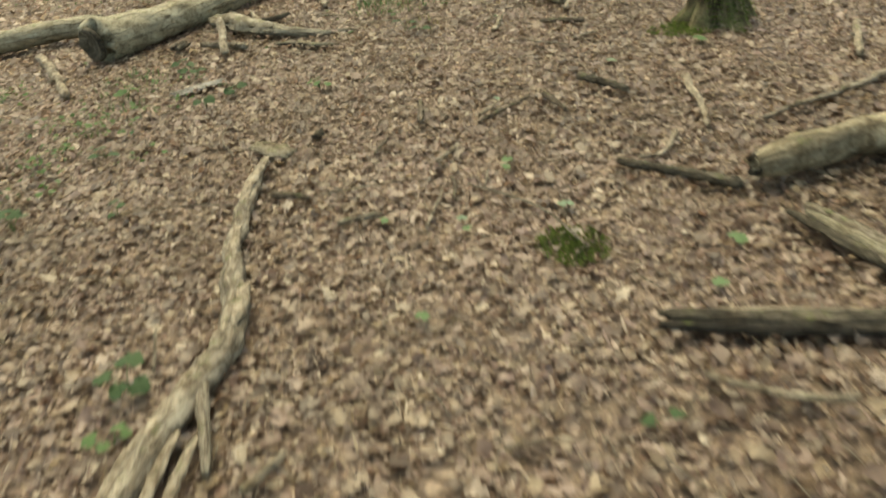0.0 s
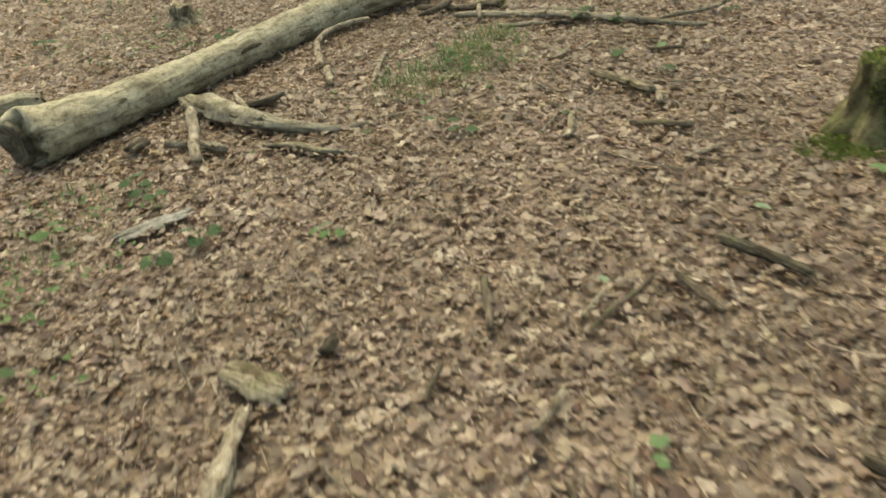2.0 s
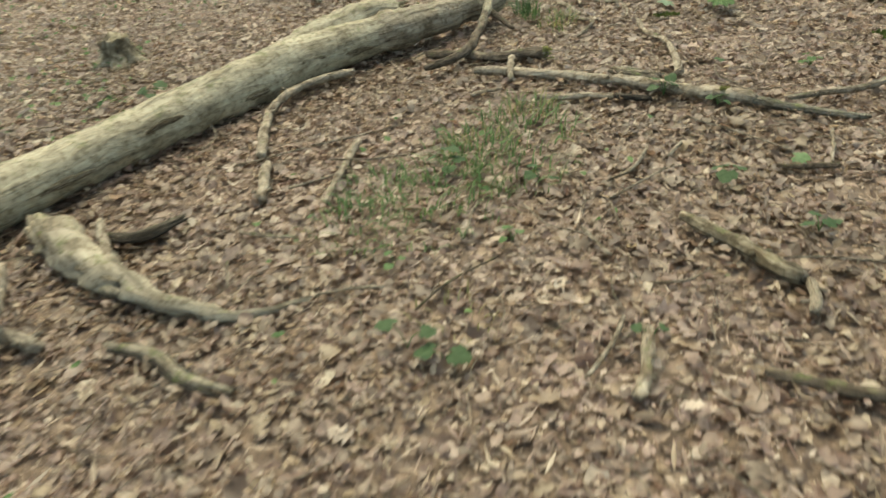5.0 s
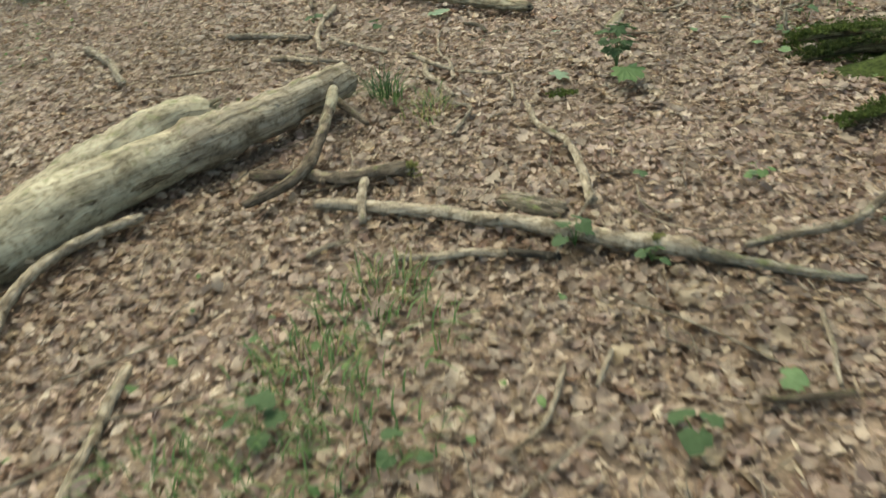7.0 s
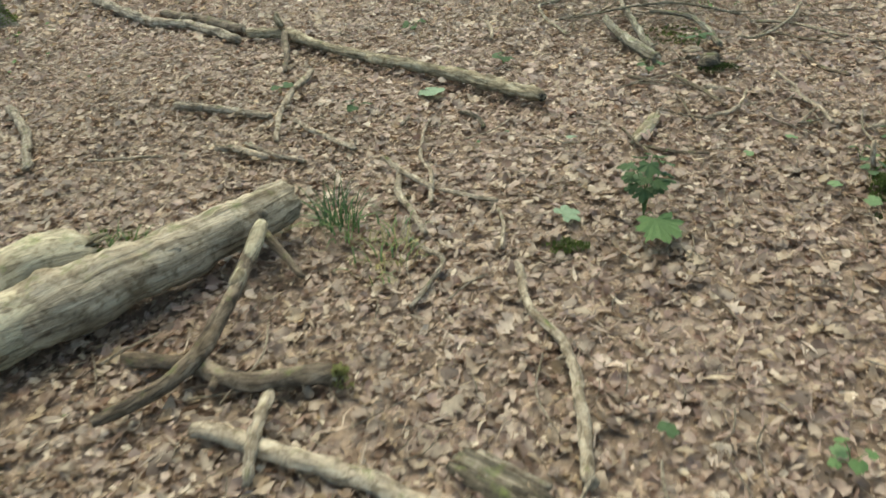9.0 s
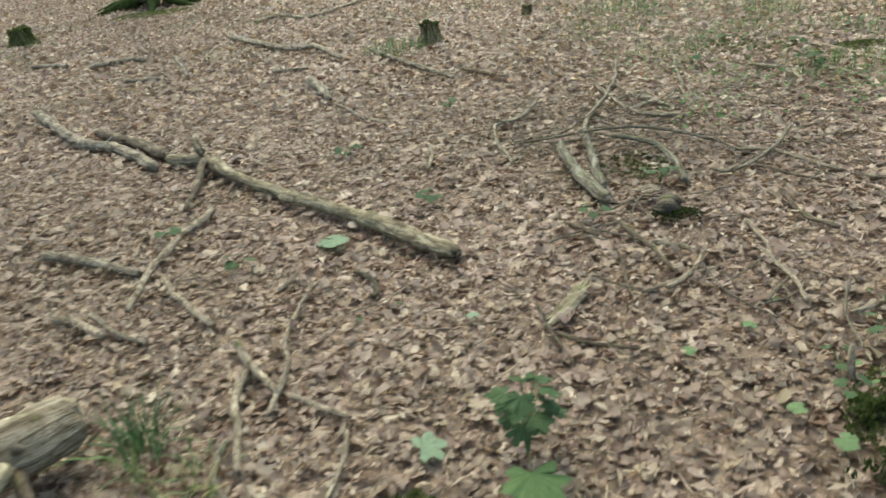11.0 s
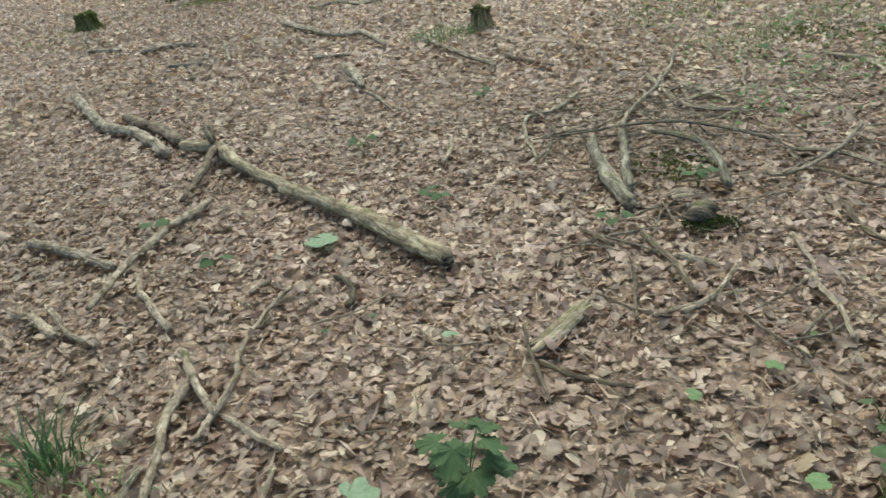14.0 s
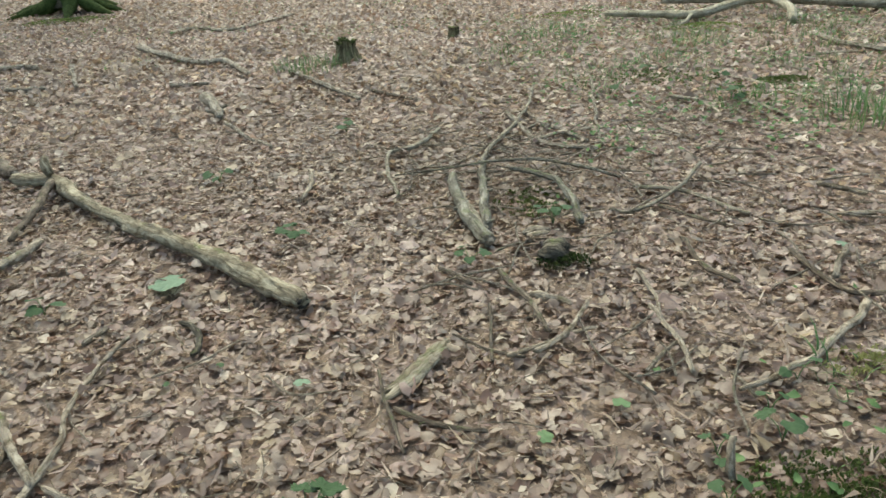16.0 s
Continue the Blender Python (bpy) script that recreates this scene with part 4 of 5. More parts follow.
stick([(2.49, 11.2), (2.48, 10.8), (2.55, 10.36)], .024, .034, HEAPBARK, "thick mossy branch leaning in a heap", "branch", rise=(.05, .02, 0))
stick([(2.66, 11.3), (2.59, 10.8), (2.57, 10.5)], .018, .025, HEAPBARK, "grey branch leaning in a heap", "branch", rise=(.07, .04, .02))
rotten_wood("bark_strip", [(2.5, 11.05), (2.51, 10.75), (2.56, 10.42)], 0.022, (LICHEN,), "pale lichen-grey bark strip along a mossy branch", 2, 38, 0.5, 0.062, "bark strip", 0.8)
stick([(2.18, 11.36), (2.5, 11.27), (2.74, 11.2), (3.0, 11.15), (3.35, 11.0)], .005, .009, HEAPBARK, "thin arched branch across a heap", "branch", rise=(.02, .08, .11, .1, .03))
stick([(2.8, 11.2), (2.97, 10.98), (3.02, 10.75), (3.0, 10.52)], .013, .02, HEAPBARK, "curved mossy branch in a heap", "branch", rise=(.06, .06, .03, 0))
stick([(3.4, 13.3), (3.18, 12.6), (2.83, 11.84), (2.66, 11.38)], .008, .016, LICHEN, "long pale forked branch behind a heap", "branch", rise=(.02, .02, .02, .05))
stick([(3.18, 12.6), (3.2, 12.3), (3.1, 12.15)], .012, .008, GREYWOOD, "pale forked twig in heap", "twig")
stick([(3.04, 12.6), (3.12, 11.85), (3.41, 11.59)], .016, .012, GREYWOOD, "grey crooked stick on leaves")
stick([(3.06, 11.88), (3.31, 11.99), (3.6, 12.06)], .014, .01, TWIG, FS)
stick([(2.53, 12.28), (2.35, 11.93), (2.18, 11.83), (2.14, 11.49), (2.19, 11.08)], .014, .01, LICHEN, "pale hooked stick on dead leaves")
stick([(3.81, 11.09), (3.54, 10.77), (3.27, 10.6), (3.18, 10.66)], .012, .009, LICHEN, "crooked grey stick rising from leaves", rise=(.05, .02, 0, 0))
stick([(3.39, 10.93), (3.6, 10.85), (3.71, 10.65), (3.8, 10.49)], .011, .01, LICHEN, "bent grey-brown stick on leaves")
rotten_wood("bark_strip", [(2.04, 9.33), (2.13, 9.42), (2.22, 9.53), (2.31, 9.63)], 0.05, (LICHEN, OLIVE), "flat olive-grey strip of rotten bark with a hooked end", 2, 39, 0.5, 0.014, "bark strip", 0.8)
stick([(2.04, 9.46), (2.06, 9.25), (2.1, 9.05)], .007, .005, BROWN, "thin brown twig on leaves", "twig", .02)
stick([(2.08, 9.28), (2.18, 9.19), (2.34, 9.13)], .009, .007, BROWN, "thin dark twig on leaves", "twig")
stick([(2.31, 10.19), (2.42, 10.02)], .011, .011, BROWN, "short dark stick on leaves")
stick([(2.46, 9.84), (2.41, 9.46)], .007, .006, BROWN, "thin straight brown twig", "twig")
stick([(2.55, 10.11), (2.6, 9.87), (2.64, 9.62)], .013, .01, BROWN, "dark stick in the leaves")
stick([(2.55, 9.48), (2.71, 9.61), (2.82, 9.79)], .01, .008, TWIG, "pale thin twig on leaves", "twig", .01)
stick([(2.46, 9.48), (2.68, 9.58), (2.8, 9.62)], .009, .007, TWIG, "pale thin twig on leaves", "twig")
stick([(3.03, 9.73), (3.05, 9.56), (3.02, 9.32)], .01, .009, TWIG, "curved pale twig on leaves", "twig")
stick([(3.12, 9.21), (3.32, 9.28), (3.41, 9.31), (3.59, 9.44), (3.8, 9.63)], .009, .016, TWIG, "long pale curved stick on leaves")
stick([(3.38, 10.29), (3.37, 10.01), (3.44, 9.86)], .01, .011, BROWN, "dark thin stick on leaves")
stick([(4.27, 12.69), (4.41, 12.48), (4.42, 12.13)], .014, .011, TWIG, FS)
stick([(4.99, 13.24), (5.11, 12.9), (5.19, 12.38), (5.23, 12.09)], .013, .011, TWIG, "long thin grey stick on leaves")
stick([(4.71, 12.47), (4.8, 12.21), (4.84, 12.02)], .012, .01, LICHEN, "thin grey stick among green plants")
stick([(5.42, 13.69), (5.6, 13.5), (5.67, 13.24)], .013, .01, LICHEN, "thin grey stick among green plants")
stick([(5.99, 13.81), (6.5, 13.84)], .014, .01, TWIG, "thin pale stick in the grass")
stick([(3.14, 9.3), (3.15, 9.24), (3.15, 9.17)], .008, .006, GREYWOOD, "short thin grey twig beside a curved stick", "twig")
stick([(3.8, 9.82), (3.92, 9.97), (4.02, 10.07)], .014, .012, GREYWOOD, "short hooked grey stick")
stick([(3.77, 10.08), (3.78, 9.74), (3.93, 9.66)], .014, .01, BROWN, "dark bent stick on leaves")
stick([(4.19, 10.39), (4.4, 10.37)], .011, .011, TWIG, FS)
stick([(2.3, 9.65), (2.4, 9.54), (2.52, 9.47)], .006, .006, BROWN, "thin dark twig on leaves", "twig")
stick([(2.63, 9.88), (2.76, 9.79)], .014, .01, TWIG, "short pale stick end showing between leaves")
stick([(1.0, 9.83), (1.06, 9.96)], .012, .009, GREYWOOD, "short grey stick end in leaves")
stick([(1.31, 9.94), (1.36, 9.92), (1.4, 9.84), (1.4, 9.7)], .011, .013, DARKBARK, "dark curled strip of rotten bark", "bark_strip", stubs=0)
stick([(1.71, 11.49), (1.72, 11.3), (1.68, 11.11)], .015, .011, TWIG, "short curved pale stick")

rotten_wood("rotten_lump", [(2.75, 10.23), (2.81, 10.2), (2.89, 10.17)], 0.11, (DARKBARK,), "dark rotten lump of wood in the leaves", 2, 44, 1.0, 0.03, "decayed wood", 0.8)
rotten_wood("bark_piece", [(2.7, 10.33), (2.77, 10.36), (2.85, 10.34)], 0.05, (TWIG, GREYWOOD), "pale curled chip of bark", 2, 45, 0.4, 0.07, "bark piece", 0.8)

stick([(2.92, 8.84), (2.925, 8.86), (2.93, 8.89)], .012, .01, TWIG, "short pale broken stake among green leaves", rise=(0, .05, .1), stubs=0)

# ---- further off ----
stick([(-0.56, 16.51), (-0.11, 15.83), (0.34, 15.33), (0.63, 15.3), (0.96, 14.53)], .034, .024, TWIG, "long pale wavy branch on the leaves", "branch")
stick([(-0.43, 17.52), (-0.15, 17.89), (0.28, 17.52), (0.66, 17.98), (1.05, 18.86)], .022, .02, TWIG, "long grey wavy branch further off", "branch")
stick([(1.25, 14.77), (1.62, 13.98), (1.99, 13.25)], .022, .018, GREYWOOD, "thin grey straight branch", "branch")
stick([(0.75, 13.6), (0.86, 13.28), (0.96, 12.96)], .06, .03, GREYWOOD, "thick grey chunk of bark", "bark_piece", flat=.8)
stick([(0.3, 14.26), (0.65, 14.22)], .02, .016, GREYWOOD, "short grey stick further off")
stick([(-1.19, 14.45), (-0.82, 14.39)], .018, .018, GREYWOOD, "short grey stick further off")
stick([(-1.86, 15.35), (-1.56, 15.59), (-1.31, 15.51)], .028, .026, GREYWOOD, "grey bent stick further off")
stick([(-2.68, 15.78), (-2.22, 15.62)], .026, .026, GREYWOOD, "grey stick further off")
stick([(6.65, 14.8), (6.56, 14.17), (6.7, 13.74)], .03, .024, GREYWOOD, "grey branch in the grass", "branch")
plain_log("fallen_branch", [(5.05, 16.75, .05), (5.5, 16.45, .06), (5.89, 16.12, .07), (6.3, 16.28, .1), (6.7, 16.42, .15), (6.98, 16.3, .17), (6.95, 15.85, .13), (6.82, 15.5, .04)],
          [0.038, 0.046, 0.05, 0.054, 0.056, 0.056, 0.052, 0.044], PALE, "thick pale bare branch arching over the leaves", GREYWOOD, ([(5.9, 16.1, .08), (5.76, 15.9, .04), (5.62, 15.74, .02)], [.024, .02, .016]))
plain_log("fallen_log", [(6.0, 17.3, .09), (7.2, 16.9, .1), (8.2, 15.95, .1), (9.4, 15.2, .1)], [0.04, 0.055, 0.07, 0.07], LICHEN, "grey log further off behind a pale branch")


# ---- green plants ----
def palmate(radius, lobes=5, depth=0.45, points=5, fold=0.12, seed=0):
    """A lobed leaf about its stalk end: verts, faces, uvs. It grows along +x."""
    local = random.Random(seed)
    rim = []
    n = lobes * points
    for i in range(n + 1):
        t = i / n
        a = radians(-150 + 300 * t)
        lobe = abs(math.sin(math.pi * lobes * t))
        tooth = 0.06 * ((i % 2) * 2 - 1)
        rr = radius * (1 - depth * (1 - lobe) + tooth) * (0.72 + 0.28 * math.cos(a * 0.55)) * local.uniform(0.93, 1.07)
        rim.append(Vector((math.cos(a) * rr + radius * 0.25, math.sin(a) * rr, fold * rr * local.uniform(-1.0, 1.0) * 0.8 - 0.1 * rr)))
    mids = [v * 0.55 for v in rim]
    verts = [Vector((0, 0, 0)), *mids, *rim]
    m = len(mids)
    faces = [(0, 1 + i, 2 + i) for i in range(m - 1)]
    faces += [(1 + i, 1 + m + i, 2 + m + i, 2 + i) for i in range(m - 1)]
    return verts, faces, [(v.x, v.y) for v in verts]


def placed(geo, m):
    return [m @ v for v in geo[0]], geo[1], geo[2]


def green_leaf(x, y, radius, mat, label, turn=0, tilt=8, seed=1):
    geo = placed(palmate(radius, 5, 0.36 if 0.064 < radius < 0.07 else 0.14, 5, 0.09, seed), pose(0, 0, 0.02 + radius * 0.1, tilt, tilt * 0.6, turn))
    t = thing("fallen_green_leaf", x, y, label, "leaf")
    part("blade", geo, mat, t)
    part("stalk", tube([(0, 0, 0.02), (-0.6 * radius * math.cos(radians(turn)), -0.6 * radius * math.sin(radians(turn)), 0.014)], [0.0016, 0.0012], 5, 0, 0, seed), TWIG, t)
    return t


def seedling(x, y, height, leaf, count, mat, label, seed, lobes=3, depth=0.5, spread=0.06):
    local = random.Random(seed)
    t = thing("seedling", x, y, label, "seedling")
    for i in range(count):
        a = 2 * math.pi * i / count + local.uniform(-0.5, 0.5)
        d, h = spread * local.uniform(0.45, 1.15), height * local.uniform(0.5, 1.1)
        tip = Vector((math.cos(a) * d, math.sin(a) * d, h))
        stem = part("stem", tube([(0, 0, 0), (tip.x * 0.35, tip.y * 0.35, h * 0.65), tip], [0.002, 0.0017, 0.0013], 5, 0, 0, seed + i), FRESH, t)
        geo = palmate(leaf * local.uniform(0.75, 1.15), lobes, depth, 7 if leaf > 0.04 else 5, 0.14, seed * 7 + i)
        part("leaf", placed(geo, Matrix.Translation(tip) @ pose(0, 0, 0, local.uniform(-18, 18), local.uniform(0, 28), math.degrees(a))), mat, stem)
    return t


def grass(x, y, radius, height, count, mat, label, seed):
    local = random.Random(seed)
    verts, faces = [], []
    for _ in range(int(count * 1.4)):
        a, d = local.uniform(0, 6.283), 1.35 * radius * math.sqrt(local.random())
        p = Vector((math.cos(a) * d, math.sin(a) * d, 0))
        p.z = float(ground_z(x + p.x, y + p.y) - ground_z(x, y))
        b = a + local.uniform(-1.2, 1.2)
        h, lean = height * local.uniform(0.45, 1.1), local.uniform(0.2, 1.35)
        way = Vector((math.cos(b), math.sin(b), 0))
        side = Vector((-way.y, way.x, 0)) * local.uniform(0.002, 0.0042)
        k = len(verts)
        for s, f in ((0, 1.0), (0.4, 0.9), (0.75, 0.6)):
            q = p + way * h * lean * s * s + Vector((0, 0, h * (s - 0.35 * lean * s * s)))
            verts += [q - side * f, q + side * f]
        verts.append(p + way * h * lean + Vector((0, 0, h * (1 - 0.45 * lean))))
        faces += [(k, k + 1, k + 3, k + 2), (k + 2, k + 3, k + 5, k + 4), (k + 4, k + 5, k + 6)]
    ob = mesh_object("grass_tuft", verts, faces, mat, None, "", None)
    ob.location = lay(x, y)
    return tagged(ob, label, "grass", "", "stuff")


GL = "fresh green leaf lying on dead leaves"
PL = "pale green upturned leaf lying on dead leaves"
for i, (x, y, r, mat, lab, turn) in enumerate((
        (1.04, 2.24, .042, LIME_LEAF, GL, 20), (0.9, 2.01, .034, LIME_LEAF, GL, 200), (0.51, 2.65, .04, PALE_LEAF, PL, 100), (-.14, 2.02, .03, LIME_LEAF, GL, 60),
        (.09, 2.55, .026, LIME_LEAF, GL, 150), (.31, 3.06, .028, LIME_LEAF, GL, 10), (.34, 3.14, .032, LIME_LEAF, GL, 250), (.07, 2.63, .026, PALE_LEAF, PL, 90),
        (-.26, 2.71, .024, LIME_LEAF, GL, 10), (.4, 3.91, .024, PALE_LEAF, PL, 40), (1.15, 4.24, .036, PALE_LEAF, PL, 70), (1.74, 4.42, .05, LIME_LEAF, GL, 30),
        (1.49, 6.43, .046, LIME_LEAF, GL, -30), (1.572, 8.745, .068, PALE_LEAF, "large pale green lobed maple leaf lying face down", 20), (1.23, 10.28, .095, PALE_LEAF, "large pale green leaf lying beside a mossy log", 200),
        (1.56, 7.59, .034, GREEN, GL, 40), (1.97, 7.45, .03, LIME_LEAF, GL, 140), (2.75, 8.6, .04, LIME_LEAF, GL, 300),
        (1.8, 9.45, .03, PALE_LEAF, PL, 120), (2.71, 8.74, .036, LIME_LEAF, GL, 170), (3.98, 10.07, .032, PALE_LEAF, PL, 20), (2.74, 9.17, .03, LIME_LEAF, GL, 70),
        (2.48, 9.07, .028, LIME_LEAF, GL, 10), (1.51, 9.61, .016, GREEN, GL, 60), (1.35, 9.53, .014, GREEN, GL, 0), (2.86, 10.75, .03, GREEN, GL, 140))):
    green_leaf(x, y, r, mat, lab, turn, 6, 30 + i)

SL = "small green seedling growing through dead leaves"
for i, (x, y, h, leaf, n, mat) in enumerate((
        (-1.95, 3.08, .12, .05, 5, GREEN), (-1.1, 1.88, .10, .05, 4, GREEN), (-1.08, 1.64, .06, .03, 4, FRESH), (-1.62, 5.2, .10, .04, 5, GREEN), (-1.5, 5.08, .08, .045, 3, GREEN),
        (-1.18, 4.6, .08, .045, 4, GREEN), (-1.32, 4.42, .07, .04, 3, GREEN), (-1.9, 4.78, .08, .04, 4, FRESH), (-1.76, 3.83, .06, .035, 3, GREEN), (-1.48, 3.1, .05, .03, 3, GREEN),
        (.48, 1.43, .05, .03, 2, GREEN), (-.62, 4.47, .06, .03, 4, FRESH), (-.04, 5.47, .07, .045, 2, GREEN), (.07, 5.4, .07, .05, 2, GREEN), (.1, 6.62, .08, .045, 4, GREEN),
        (.47, 6.42, .06, .035, 3, GREEN), (1.18, 6.3, .06, .04, 3, GREEN), (.32, 5.99, .05, .025, 3, FRESH), (.67, 5.42, .05, .028, 2, GREEN), (1.35, 5.9, .07, .04, 4, GREEN),
        (-.1, 5.92, .04, .022, 3, FRESH), (1.17, 7.2, .1, .035, 5, GREEN), (1.38, 7.04, .07, .03, 4, GREEN), (1.97, 7.42, .07, .022, 4, FRESH), (2.2, 6.95, .07, .024, 4, GREEN),
        (.33, 10.5, .06, .04, 3, GREEN), (.77, 10.09, .06, .04, 3, GREEN), (1.2, 11.5, .08, .04, 5, GREEN), (1.9, 12.35, .08, .04, 5, GREEN), 
        (3.13, 8.98, .08, .034, 3, GREEN), (2.93, 8.95, .05, .022, 3, GREEN), (2.88, 8.78, .05, .026, 3, GREEN), (1.68, 10.64, .08, .035, 5, GREEN),
        (2.88, 10.56, .1, .034, 6, GREEN), (2.44, 10.2, .07, .035, 4, GREEN), (4.7, 12.5, .1, .05, 6, GREEN), (3.15, 9.09, .07, .026, 3, GREEN), (3.32, 9.24, .06, .024, 2, GREEN), (4.4, 13.5, .08, .04, 5, GREEN), (3.9, 12.9, .08, .04, 4, GREEN), (4.9, 13.2, .08, .04, 5, GREEN), (-3.3, 8.5, .1, .045, 5, GREEN), (-1.6, 7.9, .1, .05, 4, GREEN))):
    seedling(x, y, h, leaf, n, mat, SL, 200 + i, 3, 0.2, 0.35 * h + 0.02)
bush = seedling(1.88, 8.68, .24, .05, 15, GREEN, "bushy deep green plant with deeply lobed leaves", 301, 5, 0.34, 0.05)
for i, (x, y, z, turn, tilt) in enumerate(((-.01, -.15, .08, -88, 12),)):
    part("leaf", placed(palmate(.1, 7, .3, 7, .1, 900 + i), Matrix.Translation((x, y, z)) @ pose(0, 0, 0, 0, tilt, turn)), FRESH, bush, "yellow-green lobed leaf")
    part("stem", tube([(0, 0, 0), (x * .5, y * .5, z * .8), (x, y, z)], [.002, .0017, .0013], 5, 0, 0, i), FRESH, bush)

GT = "thin grass tuft among dead leaves"
for i, (x, y, r, h, n, mat) in enumerate((
        (-.26, 6.2, .16, .09, 60, GRASS), (.04, 6.38, .16, .09, 60, GRASS), (.39, 6.48, .14, .08, 40, GRASS), (-.2, 6.5, .12, .08, 40, GRASS), (.25, 6.76, .15, .09, 60, GRASS),
        (.45, 7.14, .13, .1, 50, GRASS), (.23, 6.85, .12, .08, 40, STRAW), (.68, 8.94, .06, .2, 44, GREEN), (.83, 8.6, .12, .1, 14, GRASS), (.86, 8.66, .1, .1, 30, STRAW), (.7, 8.84, .06, .2, 22, GRASS), (.9, 8.78, .1, .1, 14, GRASS),
        (6.4, 14.4, .5, .14, 110, GRASS), (4.4, 13.6, .5, .09, 90, GRASS), (6.9, 13.0, .4, .14, 90, GRASS), (3.8, 15.0, .5, .1, 80, GRASS), (5.6, 12.0, .3, .14, 50, GRASS), (7.0, 15.4, .4, .16, 90, GRASS),
        (.3, 6.6, .25, .1, 60, GRASS), (.0, 6.3, .25, .1, 60, GRASS), (.45, 6.95, .2, .11, 50, GRASS), (.12, 6.7, .2, .1, 40, GRASS), (.52, 7.2, .1, .1, 24, STRAW), (5.2, 11.75, .2, .36, 90, GRASS), (4.13, 15.9, .35, .2, 80, GRASS), (5.4, 14.9, .3, .2, 80, GRASS), (1.5, 14.66, .24, .16, 100, GRASS), (5.08, 12.5, .25, .12, 70, GRASS),
        (4.68, 12.45, .2, .1, 50, GRASS), (3.5, 9.2, .12, .14, 16, GRASS), (-.22, 8.82, .12, .12, 40, GRASS), (-1.95, 4.45, .2, .07, 40, GRASS), (.1, 5.6, .1, .06, 16, STRAW),
        (-1.95, 5.1, .2, .07, 40, GRASS), (3.9, 13.4, .3, .1, 60, GRASS), (4.8, 14.0, .35, .1, 70, GRASS), (5.9, 13.3, .35, .12, 80, GRASS), (3.4, 14.6, .35, .1, 60, GRASS))):
    grass(x, y, r, h, n, mat, GT if h < .15 else "tall green grass tuft among dead leaves", 400 + i)

moss_patch(0.47, 2.38, 0.14, 0.15, MOSS, "small bright moss patch crossed by a twig", 52, 0.0, 3)
# dark tufts in place of the shade between leaves, no moss cushion grows here
moss_patch(1.54, 8.55, 0.09, 0.05, MOSS_DEEP, "dark green tufts standing in for shade between dead leaves", 14, 0.0, 4)
# the hollow's shade round the rotten lump, put in as near-black green tufts
moss_patch(2.83, 10.15, 0.12, 0.08, MOSS_DARK, "dark tufts standing in for shade in the hollow of a heap", 24, 0.02, 14)
moss_patch(2.84, 10.86, 0.2, 0.22, MOSS_DEEP, "thin moss between branches of a heap", 26, 0.0, 24)
moss_patch(3.2, 8.79, 0.3, 0.14, MOSS_DEEP, "thin dark moss beside old roots", 50, 0.0, 25)
moss_patch(3.58, 9.3, 0.14, 0.1, MOSS_LICHEN, "thin yellow moss among dead leaves", 14, 0.0, 26)
moss_patch(5.33, 13.0, 0.26, 0.12, MOSS_DEEP, "green moss under thin sticks", 40, 0.02, 27)
moss_patch(4.48, 13.4, 0.5, 0.35, MOSS_DEEP, "thin green growth between dead leaves", 60, 0.0, 28)
moss_patch(5.82, 15.6, 0.45, 0.25, MOSS, "green tuft below a pale branch", 60, 0.05, 29)
moss_patch(4.67, 17.1, 0.5, 0.3, MOSS, "green growth further off", 50, 0.04, 30)
moss_patch(-7.2, 25.7, 0.8, 0.4, MOSS, "green moss before a far tree foot", 90, 0.04, 15)
moss_patch(3.05, 8.64, 0.26, 0.14, MOSS_DEEP, "dark moss spreading round old roots", 66, 0.005, 9)
moss_patch(5.1, 12.85, 0.6, 0.3, MOSS, "green moss patch further off", 26, 0.0, 10)
moss_patch(-2.4, 19.6, 0.7, 0.4, MOSS, "green moss before a tree foot", 120, 0.04, 11)
moss_patch(1.76, 4.7, 0.24, 0.15, MOSS, "bright moss at the foot of a stump", 60, 0.0, 16)
moss_patch(-5.2, 12.1, 1.9, 0.6, MOSS_DEEP, "green moss and low plants on the wood floor", 330, 0.06, 12)

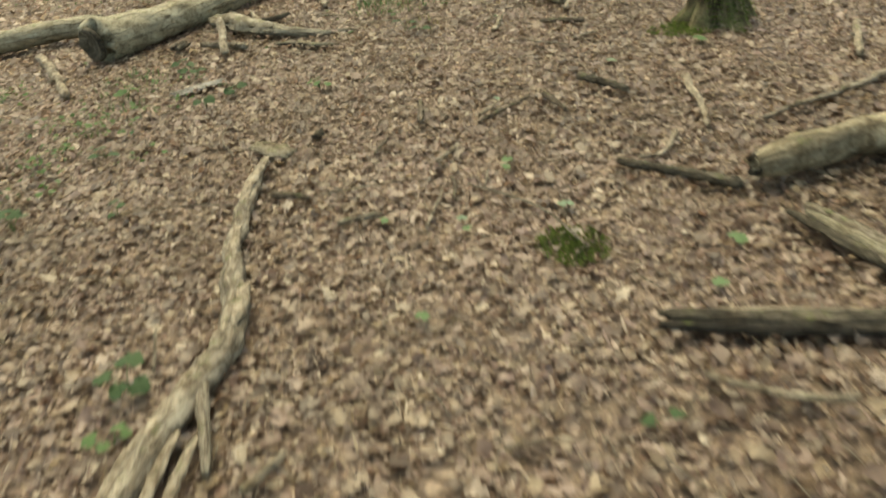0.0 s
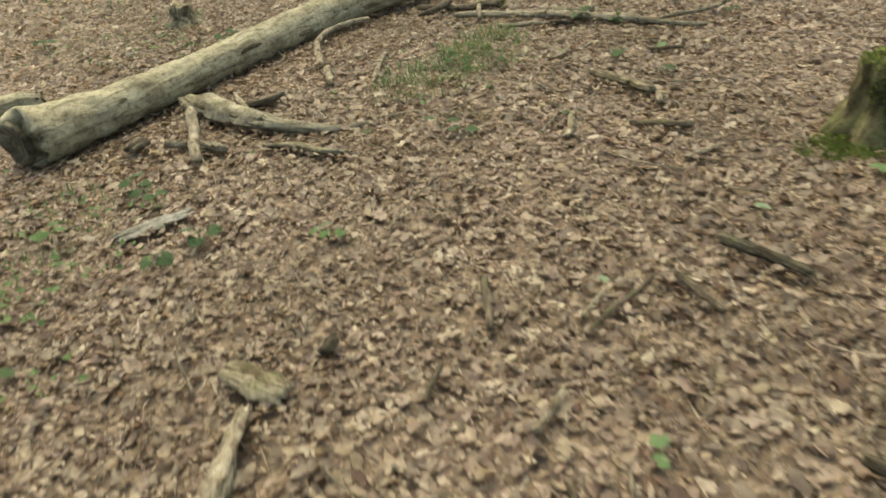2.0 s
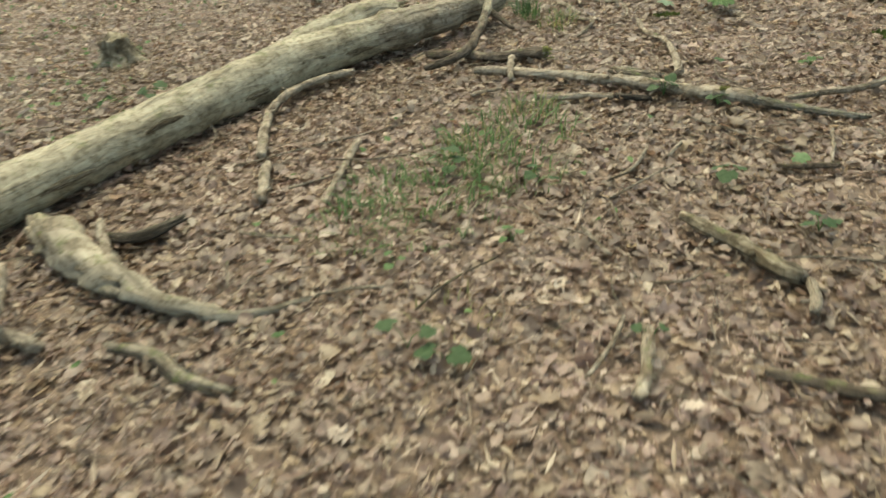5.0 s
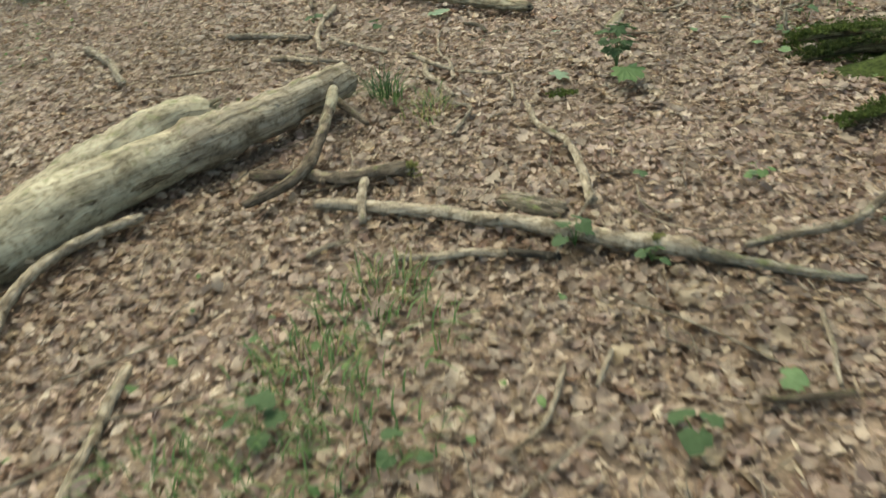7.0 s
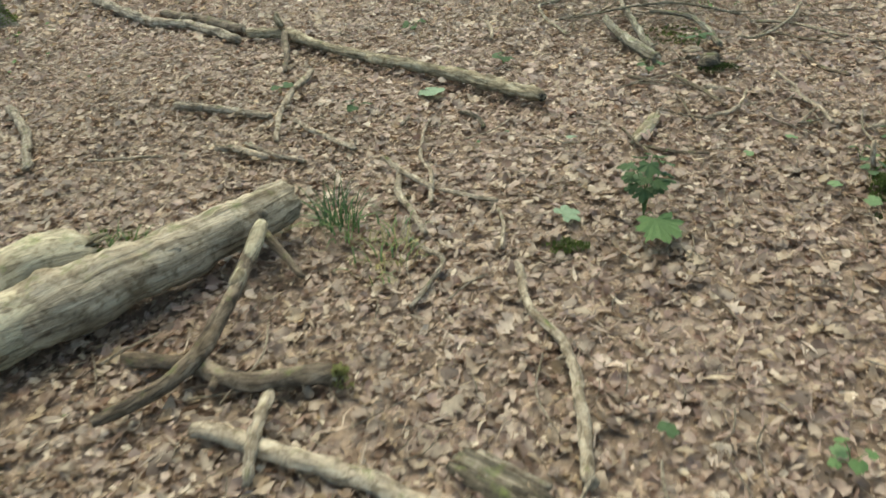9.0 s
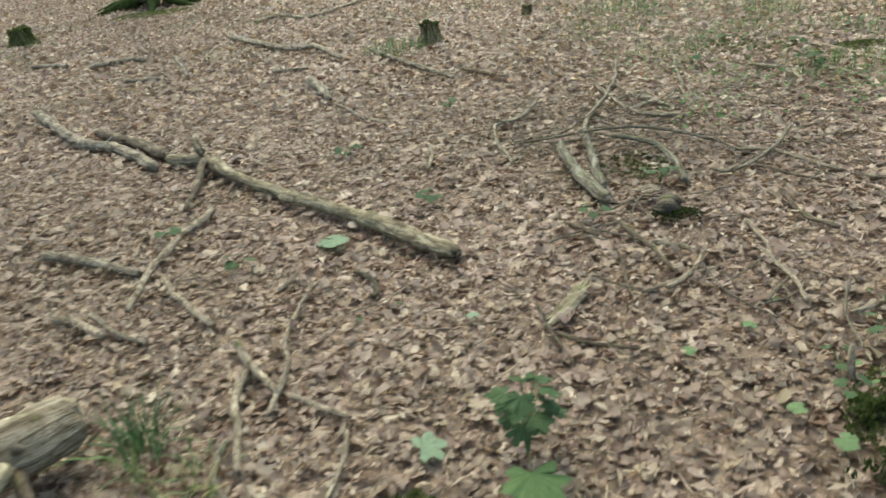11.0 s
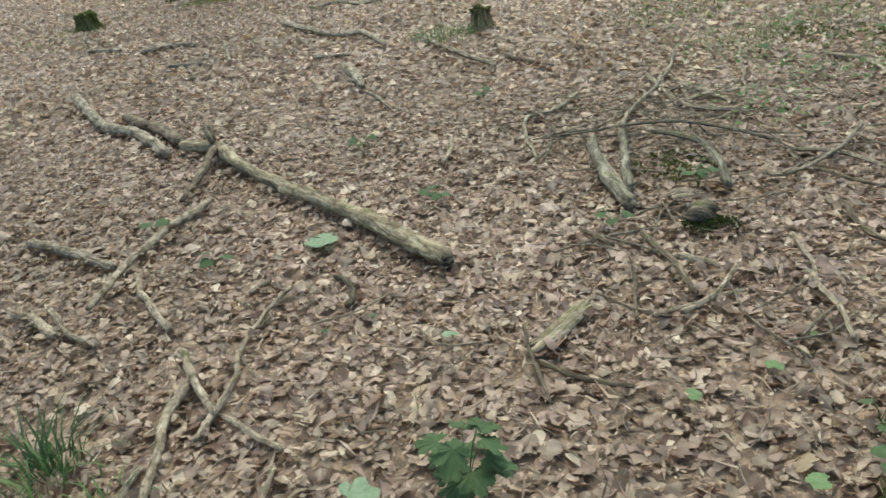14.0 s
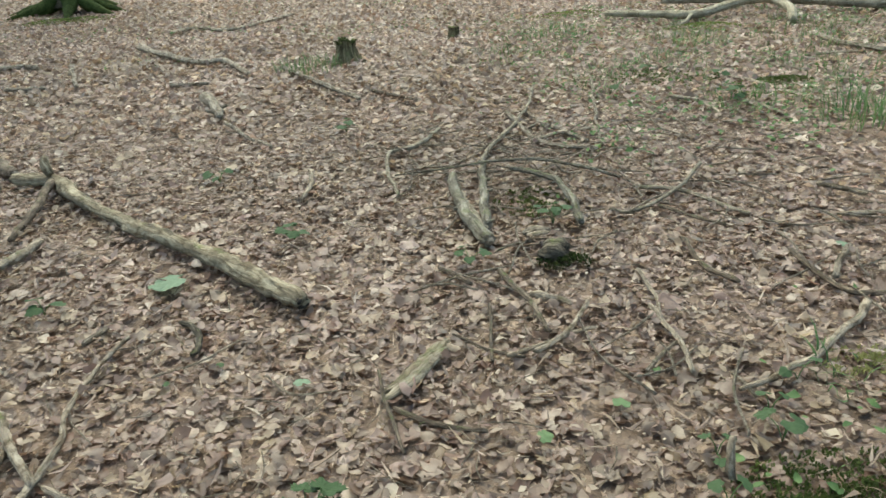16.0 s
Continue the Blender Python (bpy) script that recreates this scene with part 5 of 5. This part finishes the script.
# ---- fine litter ----
gen = np.random.default_rng(21)
fine = []
for i in range(3600):
    x, y = gen.uniform(-3, 5), gen.uniform(1, 14)
    a, l, r = gen.uniform(0, 6.28), gen.uniform(0.05, 0.2), gen.uniform(0.001, 0.0028)
    d, bend = Vector((math.cos(a), math.sin(a), gen.normal(0, 0.08))), gen.normal(0, 0.12)
    c = lay(x, y, 0.012)
    fine.append(tube([c - d * l / 2, c + Vector((-d.y, d.x, 0)) * l * bend, c + d * l / 2], [r, r, r * 0.7], 4, 0, 0, i, 1, 0, l / 2))
twigs = part("twig_litter", joined(*fine), TWIG, None)
tagged(twigs, "thin dry twigs and stalks strewn over the leaves", "twigs", "", "stuff")

def loose_twig(i):
    x, y = gen.uniform(2.2, 4.6), gen.uniform(9.2, 12.6)
    if i >= 110:
        x, y = gen.normal(2.95, .32), gen.normal(11.4, .4)
    elif i % 3 == 0:
        x, y = gen.uniform(-1.5, 2.2), gen.uniform(3.0, 10.5)
    a, l = gen.uniform(0, 6.28), gen.uniform(0.16, 0.5)
    dx, dy, bend = math.cos(a) * l / 2, math.sin(a) * l / 2, gen.normal(0, 0.16)
    stick([(x - dx, y - dy), (x - dy * bend, y + dx * bend), (x + dx, y + dy)], gen.uniform(.0035, .006), gen.uniform(.002, .004), (TWIG, GREYWOOD, GREYWOOD)[i % 3],
          ("thin pale twig strewn on dead leaves", "thin grey twig strewn on dead leaves", "thin grey-brown twig strewn on dead leaves")[i % 3], "twig", 0.0, "", (0, gen.uniform(0, .02), gen.uniform(0, .04 if i < 110 else .12)))["group"] = "strewn twigs"


for i in range(165):
    loose_twig(i)

# ---- leaves banked against the wood ----
banked = leaf_sheet("banked_leaves", np.array(BANKS), (0.024, 0.06), BROAD, (0.03, 0.046), 0.3, rng, DRY, (0.45, 0.8))
tagged(banked, "dead leaves gathered against sticks and logs", "leaf litter", "", "stuff")

# ---- single dead leaves along the walk ----
lone = []
for i in range(7):
    geo = np.random.default_rng(70 + i)
    one = leaf_sheet("leaf", np.array([[0.0, 0.0]]), (0.058, 0.085), OVAL if i % 2 else BROAD, (0.0, 0.0), 0.1, geo, DRY_SINGLE, (0.55, 0.8))
    lone.append(one.data)
    bpy.data.objects.remove(one)
for i in range(290):
    y = gen.uniform(1.4, 11.0)
    x = np.interp(y, (1, 4, 7, 11), (-0.1, 0.1, 1.0, 1.9)) + gen.normal(0, 0.75)
    ob = new("leaf", lone[i % 7])
    ob.parent = litter
    ob.matrix_basis = Matrix.Translation(lay(x, y, 0.006)) @ pose(0, 0, 0, gen.normal(0, 12), gen.normal(0, 12), gen.uniform(0, 360))
